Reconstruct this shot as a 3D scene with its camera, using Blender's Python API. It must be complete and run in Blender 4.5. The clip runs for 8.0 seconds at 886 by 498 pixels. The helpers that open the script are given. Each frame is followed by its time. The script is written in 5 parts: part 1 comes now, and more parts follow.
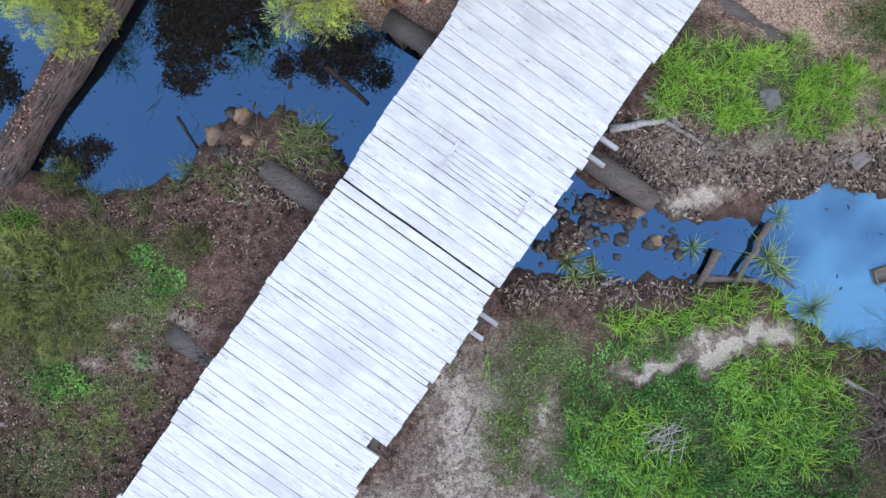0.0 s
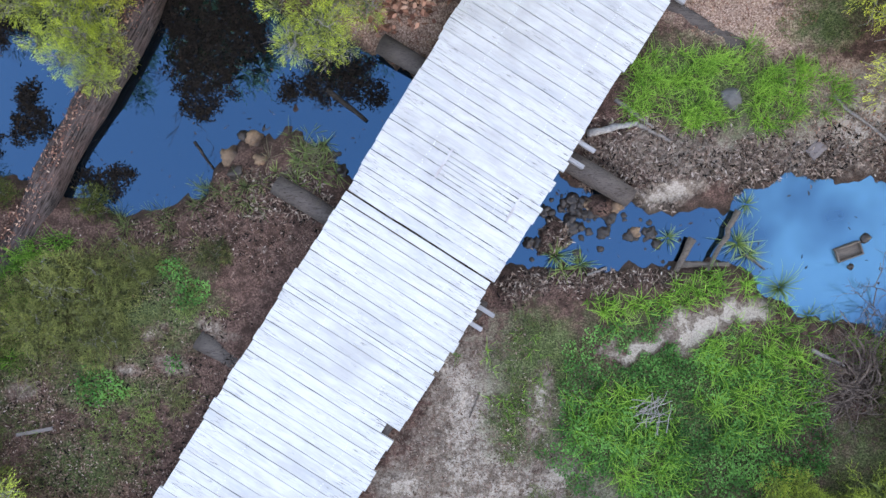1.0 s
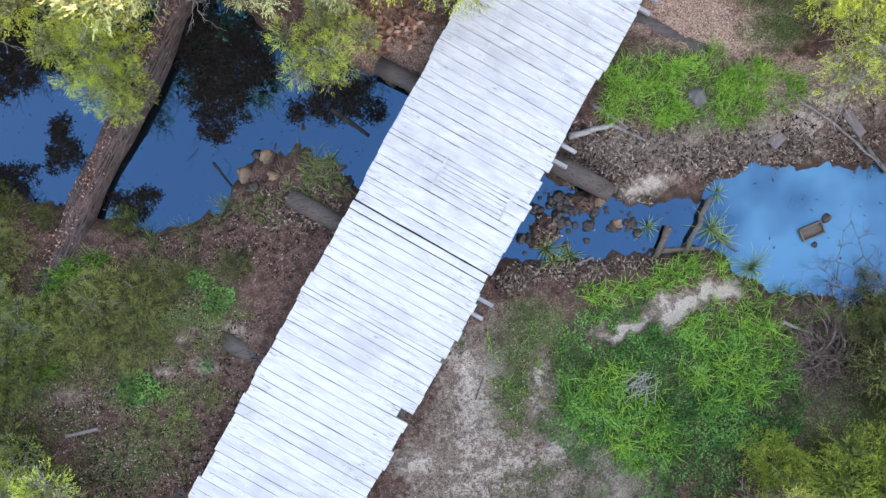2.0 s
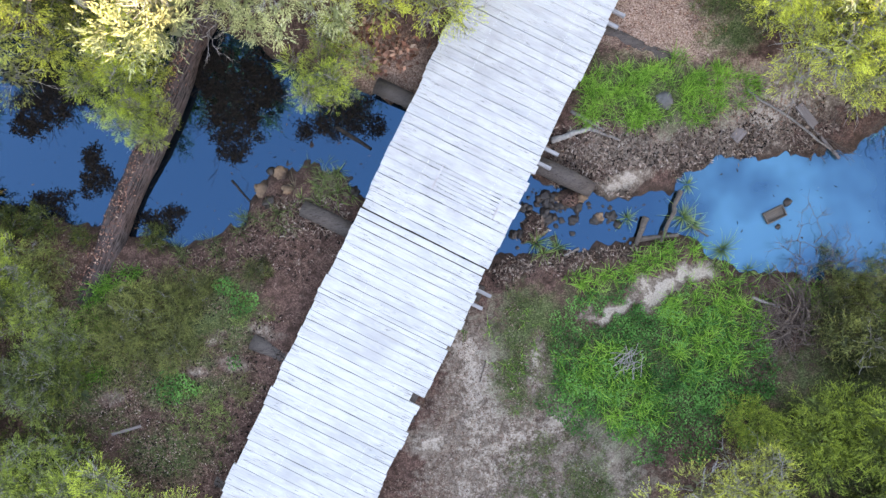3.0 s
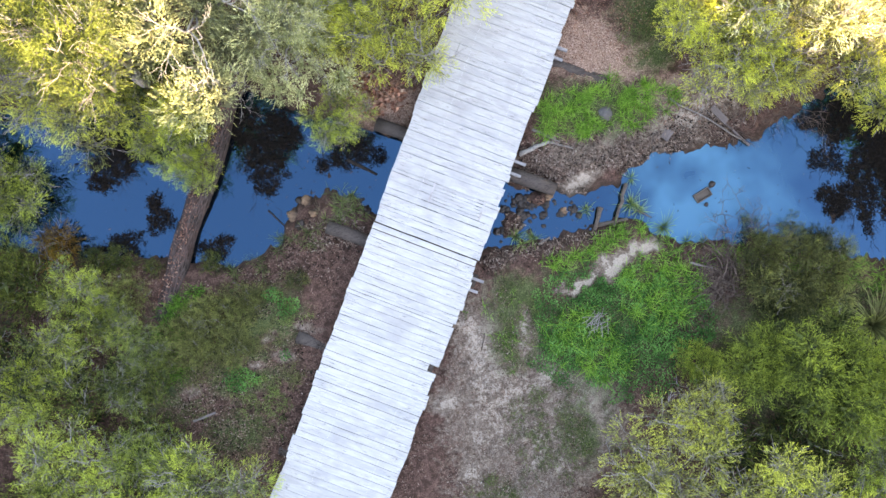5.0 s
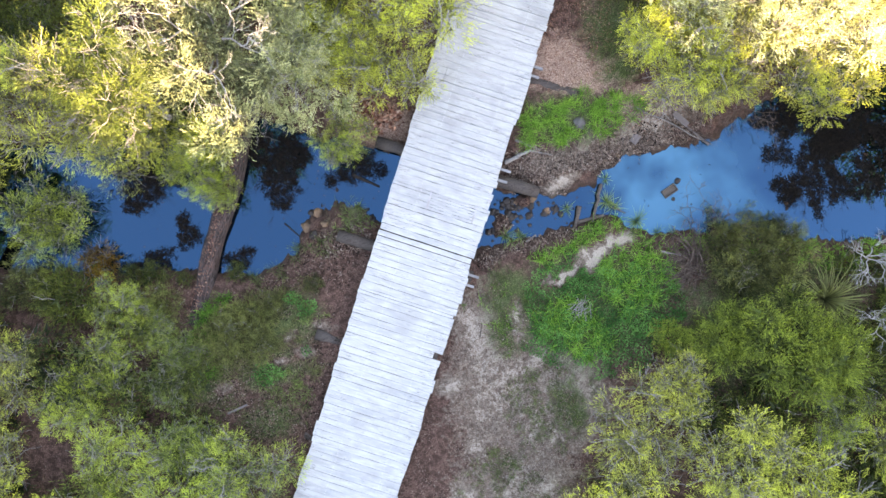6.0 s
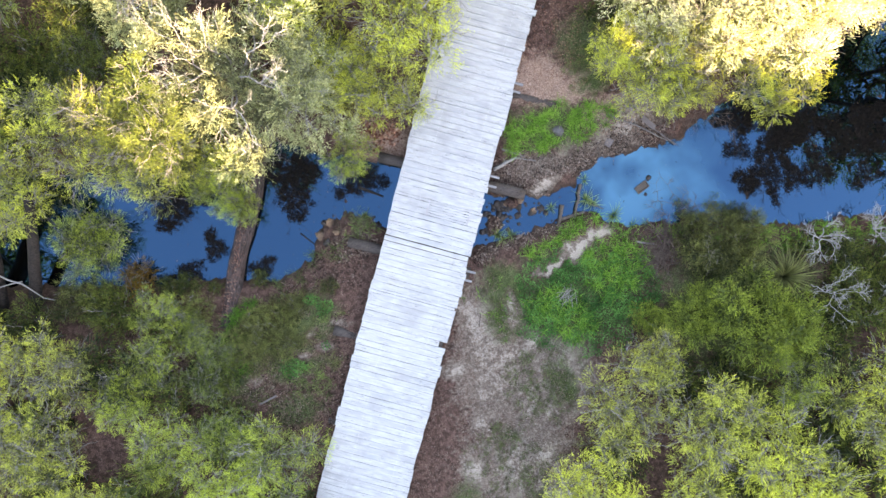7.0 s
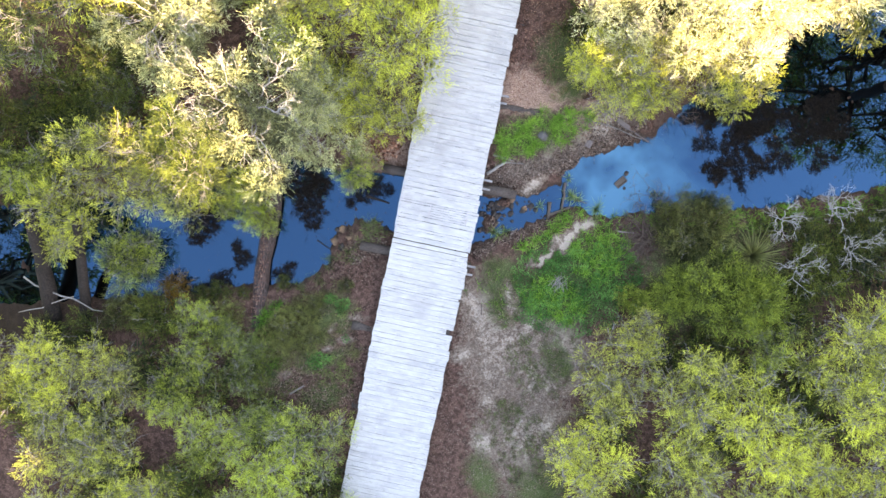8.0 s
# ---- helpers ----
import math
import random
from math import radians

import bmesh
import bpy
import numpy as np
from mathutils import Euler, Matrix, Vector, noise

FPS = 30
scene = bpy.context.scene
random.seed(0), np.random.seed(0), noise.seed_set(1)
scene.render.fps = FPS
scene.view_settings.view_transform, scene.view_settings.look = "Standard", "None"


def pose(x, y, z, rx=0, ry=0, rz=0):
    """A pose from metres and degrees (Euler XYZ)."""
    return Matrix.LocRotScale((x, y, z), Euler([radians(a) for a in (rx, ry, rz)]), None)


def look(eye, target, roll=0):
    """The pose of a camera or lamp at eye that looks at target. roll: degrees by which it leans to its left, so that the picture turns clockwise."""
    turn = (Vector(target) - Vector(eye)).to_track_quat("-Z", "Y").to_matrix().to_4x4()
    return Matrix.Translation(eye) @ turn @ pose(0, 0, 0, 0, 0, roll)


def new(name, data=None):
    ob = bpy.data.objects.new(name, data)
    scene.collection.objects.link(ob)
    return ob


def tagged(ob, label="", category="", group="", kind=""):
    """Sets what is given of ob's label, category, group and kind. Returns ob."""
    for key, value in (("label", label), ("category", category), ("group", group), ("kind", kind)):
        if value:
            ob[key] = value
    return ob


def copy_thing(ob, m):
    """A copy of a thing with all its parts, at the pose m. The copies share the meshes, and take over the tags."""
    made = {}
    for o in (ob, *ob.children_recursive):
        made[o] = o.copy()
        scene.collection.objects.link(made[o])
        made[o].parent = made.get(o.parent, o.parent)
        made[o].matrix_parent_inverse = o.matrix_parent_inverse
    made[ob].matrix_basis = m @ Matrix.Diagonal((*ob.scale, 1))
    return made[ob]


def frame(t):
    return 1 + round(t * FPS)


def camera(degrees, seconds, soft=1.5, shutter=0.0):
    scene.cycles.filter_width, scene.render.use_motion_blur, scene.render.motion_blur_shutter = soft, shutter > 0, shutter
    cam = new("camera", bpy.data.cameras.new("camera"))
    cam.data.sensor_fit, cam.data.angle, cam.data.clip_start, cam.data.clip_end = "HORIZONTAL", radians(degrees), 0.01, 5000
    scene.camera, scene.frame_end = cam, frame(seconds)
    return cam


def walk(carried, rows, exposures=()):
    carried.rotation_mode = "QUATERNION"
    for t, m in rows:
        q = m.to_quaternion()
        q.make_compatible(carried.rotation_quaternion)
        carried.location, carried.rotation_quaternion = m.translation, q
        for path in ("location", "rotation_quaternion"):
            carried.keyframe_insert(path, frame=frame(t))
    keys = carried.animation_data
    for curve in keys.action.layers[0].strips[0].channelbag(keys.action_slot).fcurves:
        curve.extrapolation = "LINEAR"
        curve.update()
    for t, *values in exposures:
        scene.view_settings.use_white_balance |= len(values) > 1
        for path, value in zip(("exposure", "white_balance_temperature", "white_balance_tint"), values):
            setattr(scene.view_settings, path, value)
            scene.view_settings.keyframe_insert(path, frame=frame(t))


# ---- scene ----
cam = camera(65.0, 8.0, 1.5)
PATH = [
    (0.0, 0.111, 0.317, 12.516, -1.528, 0.516, 0.495),
    (0.5, 0.160, 0.347, 13.110, -1.542, 0.585, -0.917),
    (1.0, 0.187, 0.349, 13.730, -1.495, 0.612, -2.388),
    (1.5, 0.197, 0.331, 14.388, -1.401, 0.604, -3.885),
    (3.0, 0.166, 0.220, 16.697, -0.997, 0.440, -8.327),
    (3.5, 0.152, 0.186, 17.607, -0.873, 0.362, -9.761),
    (4.0, 0.143, 0.163, 18.600, -0.779, 0.285, -11.171),
    (4.5, 0.144, 0.160, 19.677, -0.732, 0.216, -12.564),
    (6.0, 0.256, 0.327, 23.418, -1.021, 0.124, -16.744),
    (6.5, 0.345, 0.464, 24.817, -1.313, 0.157, -18.177),
    (7.0, 0.467, 0.652, 26.275, -1.728, 0.232, -19.649),
    (7.5, 0.627, 0.898, 27.776, -2.281, 0.358, -21.168),
    (8.0, 0.829, 1.209, 29.297, -2.989, 0.541, -22.740),
]
EXPOSURES = [(0.0, 3.64, 9300, 22), (8.0, 3.60, 9300, 22)]
walk(cam, [(t, pose(*row)) for t, *row in PATH], EXPOSURES)

# ---------------------------------------------------------------- light
SUN_FROM = Vector((0.313, -0.886, 0.342)).normalized()
world = bpy.data.worlds.new("sky")
scene.world = world
world.use_nodes = True
wt = world.node_tree
sky = wt.nodes.new("ShaderNodeTexSky")
sky.sky_type = "NISHITA"
sky.sun_disc = False
sky.dust_density = 0.4
sky.ozone_density = 1.5
sky.sun_elevation = math.asin(SUN_FROM.z)
sky.sun_rotation = math.atan2(SUN_FROM.x, SUN_FROM.y)
wt.links.new(sky.outputs[0], wt.nodes["Background"].inputs[0])
wt.nodes["Background"].inputs[1].default_value = 0.15
sun = new("sun", bpy.data.lights.new("sun", "SUN"))
sun.data.energy = 5.0
sun.data.angle = radians(0.6)
sun.data.color = (1.0, 0.90, 0.70)
sun.matrix_world = look(SUN_FROM * 60, (0, 0, 0))

# ---------------------------------------------------------------- materials


class Mat:
    """A node material with short ways to add and link nodes."""

    def __init__(self, name, rough=0.8, spec=0.3):
        self.m = bpy.data.materials.new(name)
        self.m.use_nodes = True
        self.t = self.m.node_tree
        self.b = self.t.nodes["Principled BSDF"]
        self.b.inputs["Roughness"].default_value = rough
        self.b.inputs["Specular IOR Level"].default_value = spec

    def node(self, kind, **ins):
        n = self.t.nodes.new(kind)
        for k, v in ins.items():
            self.put(n, k.replace("_", " "), v)
        return n

    def put(self, n, key, v):
        sock = n.inputs[key]
        if hasattr(v, "is_output"):
            self.t.links.new(v, sock)
        else:
            sock.default_value = v

    def coords(self, which="Object", scale=(1, 1, 1)):
        c = self.t.nodes.new("ShaderNodeTexCoord").outputs[which]
        mp = self.t.nodes.new("ShaderNodeMapping")
        mp.inputs["Scale"].default_value = scale
        self.t.links.new(c, mp.inputs["Vector"])
        return mp.outputs[0]

    def position(self, scale=(1, 1, 1)):
        c = self.t.nodes.new("ShaderNodeNewGeometry").outputs["Position"]
        mp = self.t.nodes.new("ShaderNodeMapping")
        mp.inputs["Scale"].default_value = scale
        self.t.links.new(c, mp.inputs["Vector"])
        return mp.outputs[0]

    def noise(self, vec, scale, detail=5.0, rough=0.6):
        n = self.node("ShaderNodeTexNoise", Vector=vec, Scale=scale, Detail=detail, Roughness=rough)
        return n.outputs["Fac"]

    def ramp(self, fac, stops):
        r = self.t.nodes.new("ShaderNodeValToRGB")
        e = r.color_ramp.elements
        while len(e) < len(stops):
            e.new(0.5)
        for el, (p, c) in zip(e, stops):
            el.position = p
            el.color = (*c, 1) if len(c) == 3 else c
        self.t.links.new(fac, r.inputs[0])
        return r.outputs[0]

    def mix(self, fac, a, b, blend="MIX"):
        n = self.t.nodes.new("ShaderNodeMix")
        n.data_type, n.blend_type = "RGBA", blend
        for idx, v in ((0, fac), (6, a), (7, b)):
            if hasattr(v, "is_output"):
                self.t.links.new(v, n.inputs[idx])
            else:
                n.inputs[idx].default_value = v if idx == 0 else (*v, 1)
        return n.outputs[2]

    def math(self, op, a, b=0.0):
        n = self.t.nodes.new("ShaderNodeMath")
        n.operation = op
        for idx, v in ((0, a), (1, b)):
            if hasattr(v, "is_output"):
                self.t.links.new(v, n.inputs[idx])
            else:
                n.inputs[idx].default_value = v
        return n.outputs[0]

    def attribute(self, name):
        n = self.t.nodes.new("ShaderNodeAttribute")
        n.attribute_name = name
        return n

    def island(self):
        return self.t.nodes.new("ShaderNodeNewGeometry").outputs["Random Per Island"]

    def object_random(self):
        return self.t.nodes.new("ShaderNodeObjectInfo").outputs["Random"]

    def bump(self, height, strength=0.4, distance=0.02):
        n = self.node("ShaderNodeBump", Height=height, Strength=strength, Distance=distance)
        self.t.links.new(n.outputs[0], self.b.inputs["Normal"])

    def colour(self, c):
        self.put(self.b, "Base Color", c if hasattr(c, "is_output") else (*c, 1))
        return self.m


def grey_timber(name, dark, mid, pale, bump=0.5, cool=None):
    """Weathered timber, grain along the local x axis, with cool grey bleached blotches."""
    k = Mat(name, 0.85, 0.2)
    rnd = k.object_random()
    shift = k.node("ShaderNodeCombineXYZ", X=k.math("MULTIPLY", rnd, 37.0), Y=k.math("MULTIPLY", rnd, 91.0), Z=0.0)
    own = k.coords("Object")
    add = k.t.nodes.new("ShaderNodeVectorMath")
    k.t.links.new(own, add.inputs[0])
    k.t.links.new(shift.outputs[0], add.inputs[1])

    def scaled(sc):
        mp = k.t.nodes.new("ShaderNodeMapping")
        mp.inputs["Scale"].default_value = sc
        k.t.links.new(add.outputs[0], mp.inputs["Vector"])
        return mp.outputs[0]

    cool = cool or mid
    grain = k.noise(scaled((1.0, 34, 34)), 2.4, 6, 0.7)
    blot = k.noise(scaled((0.9, 4.2, 4.2)), 1.6, 5, 0.62)
    base = k.ramp(grain, [(0.22, dark), (0.38, mid), (0.60, pale)])
    tone = k.mix(k.ramp(rnd, [(0.0, (0, 0, 0)), (0.55, (0.12, 0.12, 0.12)), (1.0, (0.75, 0.75, 0.75))]), base, mid)
    worn = k.mix(k.ramp(blot, [(0.44, (0, 0, 0)), (0.60, (0.8, 0.8, 0.8))]), tone, pale)
    smear = k.noise(scaled((0.55, 2.2, 2.2)), 1.7, 4, 0.6)
    worn = k.mix(k.ramp(smear, [(0.48, (0, 0, 0)), (0.70, (0.62, 0.62, 0.62))]), worn, cool)
    # splits and rot, thickest towards the ends of a board
    flaw = k.noise(scaled((3.2, 46, 46)), 1.1, 4, 0.7)
    where = k.noise(scaled((1.3, 2.6, 2.6)), 1.5, 3, 0.6)
    sep = k.t.nodes.new("ShaderNodeSeparateXYZ")
    k.t.links.new(own, sep.inputs[0])
    tip = k.math("MULTIPLY", k.math("MAXIMUM", k.math("SUBTRACT", k.math("ABSOLUTE", sep.outputs[0]), 0.95), 0.0), 0.22)
    where = k.math("ADD", where, tip)
    mark = k.math("MULTIPLY", k.ramp(flaw, [(0.55, (0, 0, 0)), (0.64, (1, 1, 1))]), k.ramp(where, [(0.54, (0, 0, 0)), (0.66, (1, 1, 1))]))
    c = k.mix(mark, worn, dark)
    stain = k.noise(k.position(), 0.8, 6, 0.62)
    soiled = tuple(0.35 * a + 0.65 * b for a, b in zip(dark, mid))
    c = k.mix(k.ramp(stain, [(0.52, (0, 0, 0)), (0.70, (0.5, 0.5, 0.5))]), c, soiled)
    k.bump(grain, bump, 0.006)
    return k.colour(c)


def bark_material(name, a, b, c, scale=22, stretch=0.22):
    k = Mat(name, 0.92, 0.15)
    v = k.coords("Object", (1, 1, stretch))
    n = k.noise(v, scale, 6, 0.7)
    big = k.noise(k.coords("Object"), 2.2, 4, 0.6)
    col = k.mix(k.ramp(big, [(0.38, (0, 0, 0)), (0.62, (1, 1, 1))]), k.ramp(n, [(0.36, a), (0.66, b)]), k.mix(k.ramp(n, [(0.40, (0, 0, 0)), (0.58, (1, 1, 1))]), a, c))
    k.bump(n, 1.0, 0.03)
    return k.colour(col)


def leaf_material(name, old, mid, young, translucent=0.48):
    """Leaves: pigment from old to young along the shoot, with crown shade painted in, and leaf by leaf."""
    k = Mat(name, 0.55, 0.25)
    leaf_tone = k.attribute("leaf_tone").outputs["Fac"]
    isl = k.island()
    rnd = k.object_random()
    t = k.math("ADD", leaf_tone, k.math("MULTIPLY", k.math("SUBTRACT", isl, 0.5), 0.34))
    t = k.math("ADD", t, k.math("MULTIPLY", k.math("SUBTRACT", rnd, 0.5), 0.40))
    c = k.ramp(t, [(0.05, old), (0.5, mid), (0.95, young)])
    k.colour(c)
    tr = k.node("ShaderNodeBsdfTranslucent", Color=c)
    mixer = k.t.nodes.new("ShaderNodeMixShader")
    mixer.inputs[0].default_value = translucent
    out = k.t.nodes["Material Output"]
    k.t.links.new(k.b.outputs[0], mixer.inputs[1])
    k.t.links.new(tr.outputs[0], mixer.inputs[2])
    k.t.links.new(mixer.outputs[0], out.inputs[0])
    return k.m


def scatter_material(name, stops, rough=0.8):
    """Many loose pieces, each with a colour of its own."""
    k = Mat(name, rough, 0.2)
    return k.colour(k.ramp(k.island(), stops))


def stone_material(name, a, b, c, rough=0.6):
    k = Mat(name, rough, 0.4)
    n = k.noise(k.coords("Object"), 9, 6, 0.65)
    big = k.noise(k.coords("Object"), 2.5, 3, 0.5)
    col = k.mix(k.ramp(big, [(0.4, (0, 0, 0)), (0.6, (1, 1, 1))]), k.ramp(n, [(0.3, a), (0.7, b)]), c)
    k.bump(n, 0.6, 0.02)
    return k.colour(col)


M_DECK = grey_timber("weathered_deck_timber", (0.085, 0.079, 0.074), (0.299, 0.292, 0.283), (0.402, 0.395, 0.381), 0.5, (0.258, 0.266, 0.270))
M_BEAM = grey_timber("old_beam_timber", (0.010, 0.007, 0.005), (0.042, 0.032, 0.027), (0.082, 0.066, 0.058), 0.8)
M_BOARD = grey_timber("bleached_board", (0.034, 0.026, 0.022), (0.10, 0.080, 0.072), (0.16, 0.132, 0.122), 0.7)
M_DRIFT = grey_timber("driftwood", (0.018, 0.013, 0.010), (0.055, 0.041, 0.032), (0.11, 0.088, 0.072), 0.8)
M_RUST = stone_material("rusty_iron", (0.30, 0.29, 0.30), (0.40, 0.38, 0.38), (0.28, 0.25, 0.24), 0.6)
M_NAIL = stone_material("galvanised_nail", (0.40, 0.40, 0.39), (0.50, 0.50, 0.49), (0.44, 0.44, 0.43), 0.7)
M_CLEAT = grey_timber("cleat_timber", (0.05, 0.045, 0.042), (0.15, 0.142, 0.14), (0.25, 0.24, 0.238), 0.6)
M_LOGBARK = bark_material("log_bark", (0.006, 0.004, 0.0035), (0.108, 0.072, 0.063), (0.078, 0.062, 0.057), 34, 0.07)
M_BARK_WET = bark_material("dark_bark", (0.010, 0.008, 0.007), (0.045, 0.036, 0.030), (0.028, 0.022, 0.018))
M_BARK = bark_material("grey_bark", (0.10, 0.09, 0.08), (0.30, 0.27, 0.24), (0.2, 0.17, 0.15))
M_TWIG_GREY = bark_material("crown_twig_bark", (0.14, 0.125, 0.12), (0.36, 0.335, 0.325), (0.27, 0.245, 0.235))
M_TWIG = bark_material("twig_bark", (0.10, 0.085, 0.075), (0.23, 0.20, 0.18), (0.16, 0.135, 0.12))
M_DEADWOOD = bark_material("bleached_deadwood", (0.16, 0.145, 0.13), (0.34, 0.315, 0.29), (0.25, 0.225, 0.205))
M_BONE = bark_material("white_deadwood", (0.20, 0.19, 0.18), (0.46, 0.44, 0.42), (0.35, 0.33, 0.31))
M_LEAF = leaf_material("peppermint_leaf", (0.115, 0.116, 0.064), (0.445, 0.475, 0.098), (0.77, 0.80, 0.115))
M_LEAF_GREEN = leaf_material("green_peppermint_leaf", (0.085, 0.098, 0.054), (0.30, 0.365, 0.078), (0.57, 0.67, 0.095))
# Leaf colour lifted towards white: strong low sun is painted into it.
M_LEAF_SUNLIT = leaf_material("sunlit_leaf", (0.16, 0.17, 0.07), (0.68, 0.70, 0.36), (0.92, 0.92, 0.66))
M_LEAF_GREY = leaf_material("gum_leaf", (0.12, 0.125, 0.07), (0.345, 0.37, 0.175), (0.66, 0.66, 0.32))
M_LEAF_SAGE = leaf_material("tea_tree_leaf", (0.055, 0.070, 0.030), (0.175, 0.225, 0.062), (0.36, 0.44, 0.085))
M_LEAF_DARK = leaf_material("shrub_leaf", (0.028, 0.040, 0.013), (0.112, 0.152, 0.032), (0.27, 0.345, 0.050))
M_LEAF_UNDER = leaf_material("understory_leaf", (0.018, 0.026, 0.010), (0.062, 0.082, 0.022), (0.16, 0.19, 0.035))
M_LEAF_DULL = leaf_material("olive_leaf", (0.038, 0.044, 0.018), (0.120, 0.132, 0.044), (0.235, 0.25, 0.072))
M_LEAF_ORANGE = leaf_material("orange_leaf", (0.10, 0.05, 0.012), (0.24, 0.13, 0.02), (0.36, 0.22, 0.04))
M_SHADE_BELT = leaf_material("shade_belt_leaf", (0.03, 0.045, 0.02), (0.07, 0.09, 0.03), (0.13, 0.14, 0.04), 0.1)
M_GRASS = leaf_material("grass_blade", (0.018, 0.062, 0.008), (0.078, 0.225, 0.022), (0.24, 0.45, 0.065))
M_HERB = leaf_material("herb_leaf", (0.012, 0.065, 0.014), (0.046, 0.175, 0.036), (0.13, 0.34, 0.08))
M_SEDGE = leaf_material("sedge_blade", (0.022, 0.034, 0.012), (0.065, 0.095, 0.028), (0.16, 0.205, 0.06))
M_SEDGE_GREEN = leaf_material("green_sedge_blade", (0.030, 0.055, 0.014), (0.10, 0.165, 0.036), (0.25, 0.315, 0.09))
M_WISP = leaf_material("wispy_olive_blade", (0.040, 0.044, 0.018), (0.115, 0.125, 0.042), (0.22, 0.235, 0.075))
M_STRAW = leaf_material("dry_blade", (0.05, 0.04, 0.024), (0.12, 0.10, 0.058), (0.21, 0.185, 0.11))
M_BLOSSOM = scatter_material("cream_blossom", [(0.0, (0.55, 0.54, 0.32)), (1.0, (0.80, 0.79, 0.58))])
M_LITTER = scatter_material("leaf_litter", [(0.0, (0.035, 0.018, 0.012)), (0.35, (0.10, 0.052, 0.034)), (0.60, (0.165, 0.095, 0.070)), (0.88, (0.25, 0.165, 0.128)), (1.0, (0.40, 0.31, 0.26))])
M_DEBRIS = scatter_material("bark_chip", [(0.0, (0.034, 0.022, 0.016)), (0.35, (0.110, 0.075, 0.056)), (0.7, (0.215, 0.150, 0.114)), (0.95, (0.29, 0.22, 0.175)), (1.0, (0.38, 0.30, 0.25))])
M_DRIFT_LEAF = scatter_material("drifting_leaf", [(0.0, (0.010, 0.006, 0.004)), (0.7, (0.05, 0.03, 0.02)), (0.95, (0.11, 0.07, 0.05)), (1.0, (0.24, 0.18, 0.14))])
M_PATH_CHIP = scatter_material("dry_path_chip", [(0.0, (0.075, 0.052, 0.040)), (0.5, (0.16, 0.118, 0.092)), (0.9, (0.28, 0.22, 0.18)), (1.0, (0.40, 0.34, 0.29))])
M_BROWN_TWIG = bark_material("brown_dead_twig", (0.05, 0.034, 0.027), (0.20, 0.145, 0.118), (0.13, 0.095, 0.078))
M_RED_LITTER = scatter_material("red_litter", [(0.0, (0.06, 0.022, 0.014)), (0.4, (0.17, 0.07, 0.045)), (0.8, (0.30, 0.15, 0.10)), (1.0, (0.44, 0.30, 0.22))])
# Near-black leaves: litter on the banks, and tree reflections painted onto the pools.
M_REFLECTION_LITTER = scatter_material("reflection_and_litter_leaf", [(0.0, (0.003, 0.002, 0.0015)), (0.7, (0.008, 0.005, 0.003)), (1.0, (0.016, 0.010, 0.006))], 0.9)
M_STONE_DARK = stone_material("wet_stone", (0.006, 0.004, 0.003), (0.034, 0.021, 0.014), (0.014, 0.009, 0.006), 0.5)
M_STONE_GREY = stone_material("grey_stone", (0.05, 0.046, 0.042), (0.12, 0.112, 0.104), (0.08, 0.074, 0.068), 0.85)
M_STONE_TAN = stone_material("laterite_stone", (0.05, 0.026, 0.014), (0.25, 0.15, 0.085), (0.035, 0.02, 0.012), 0.75)


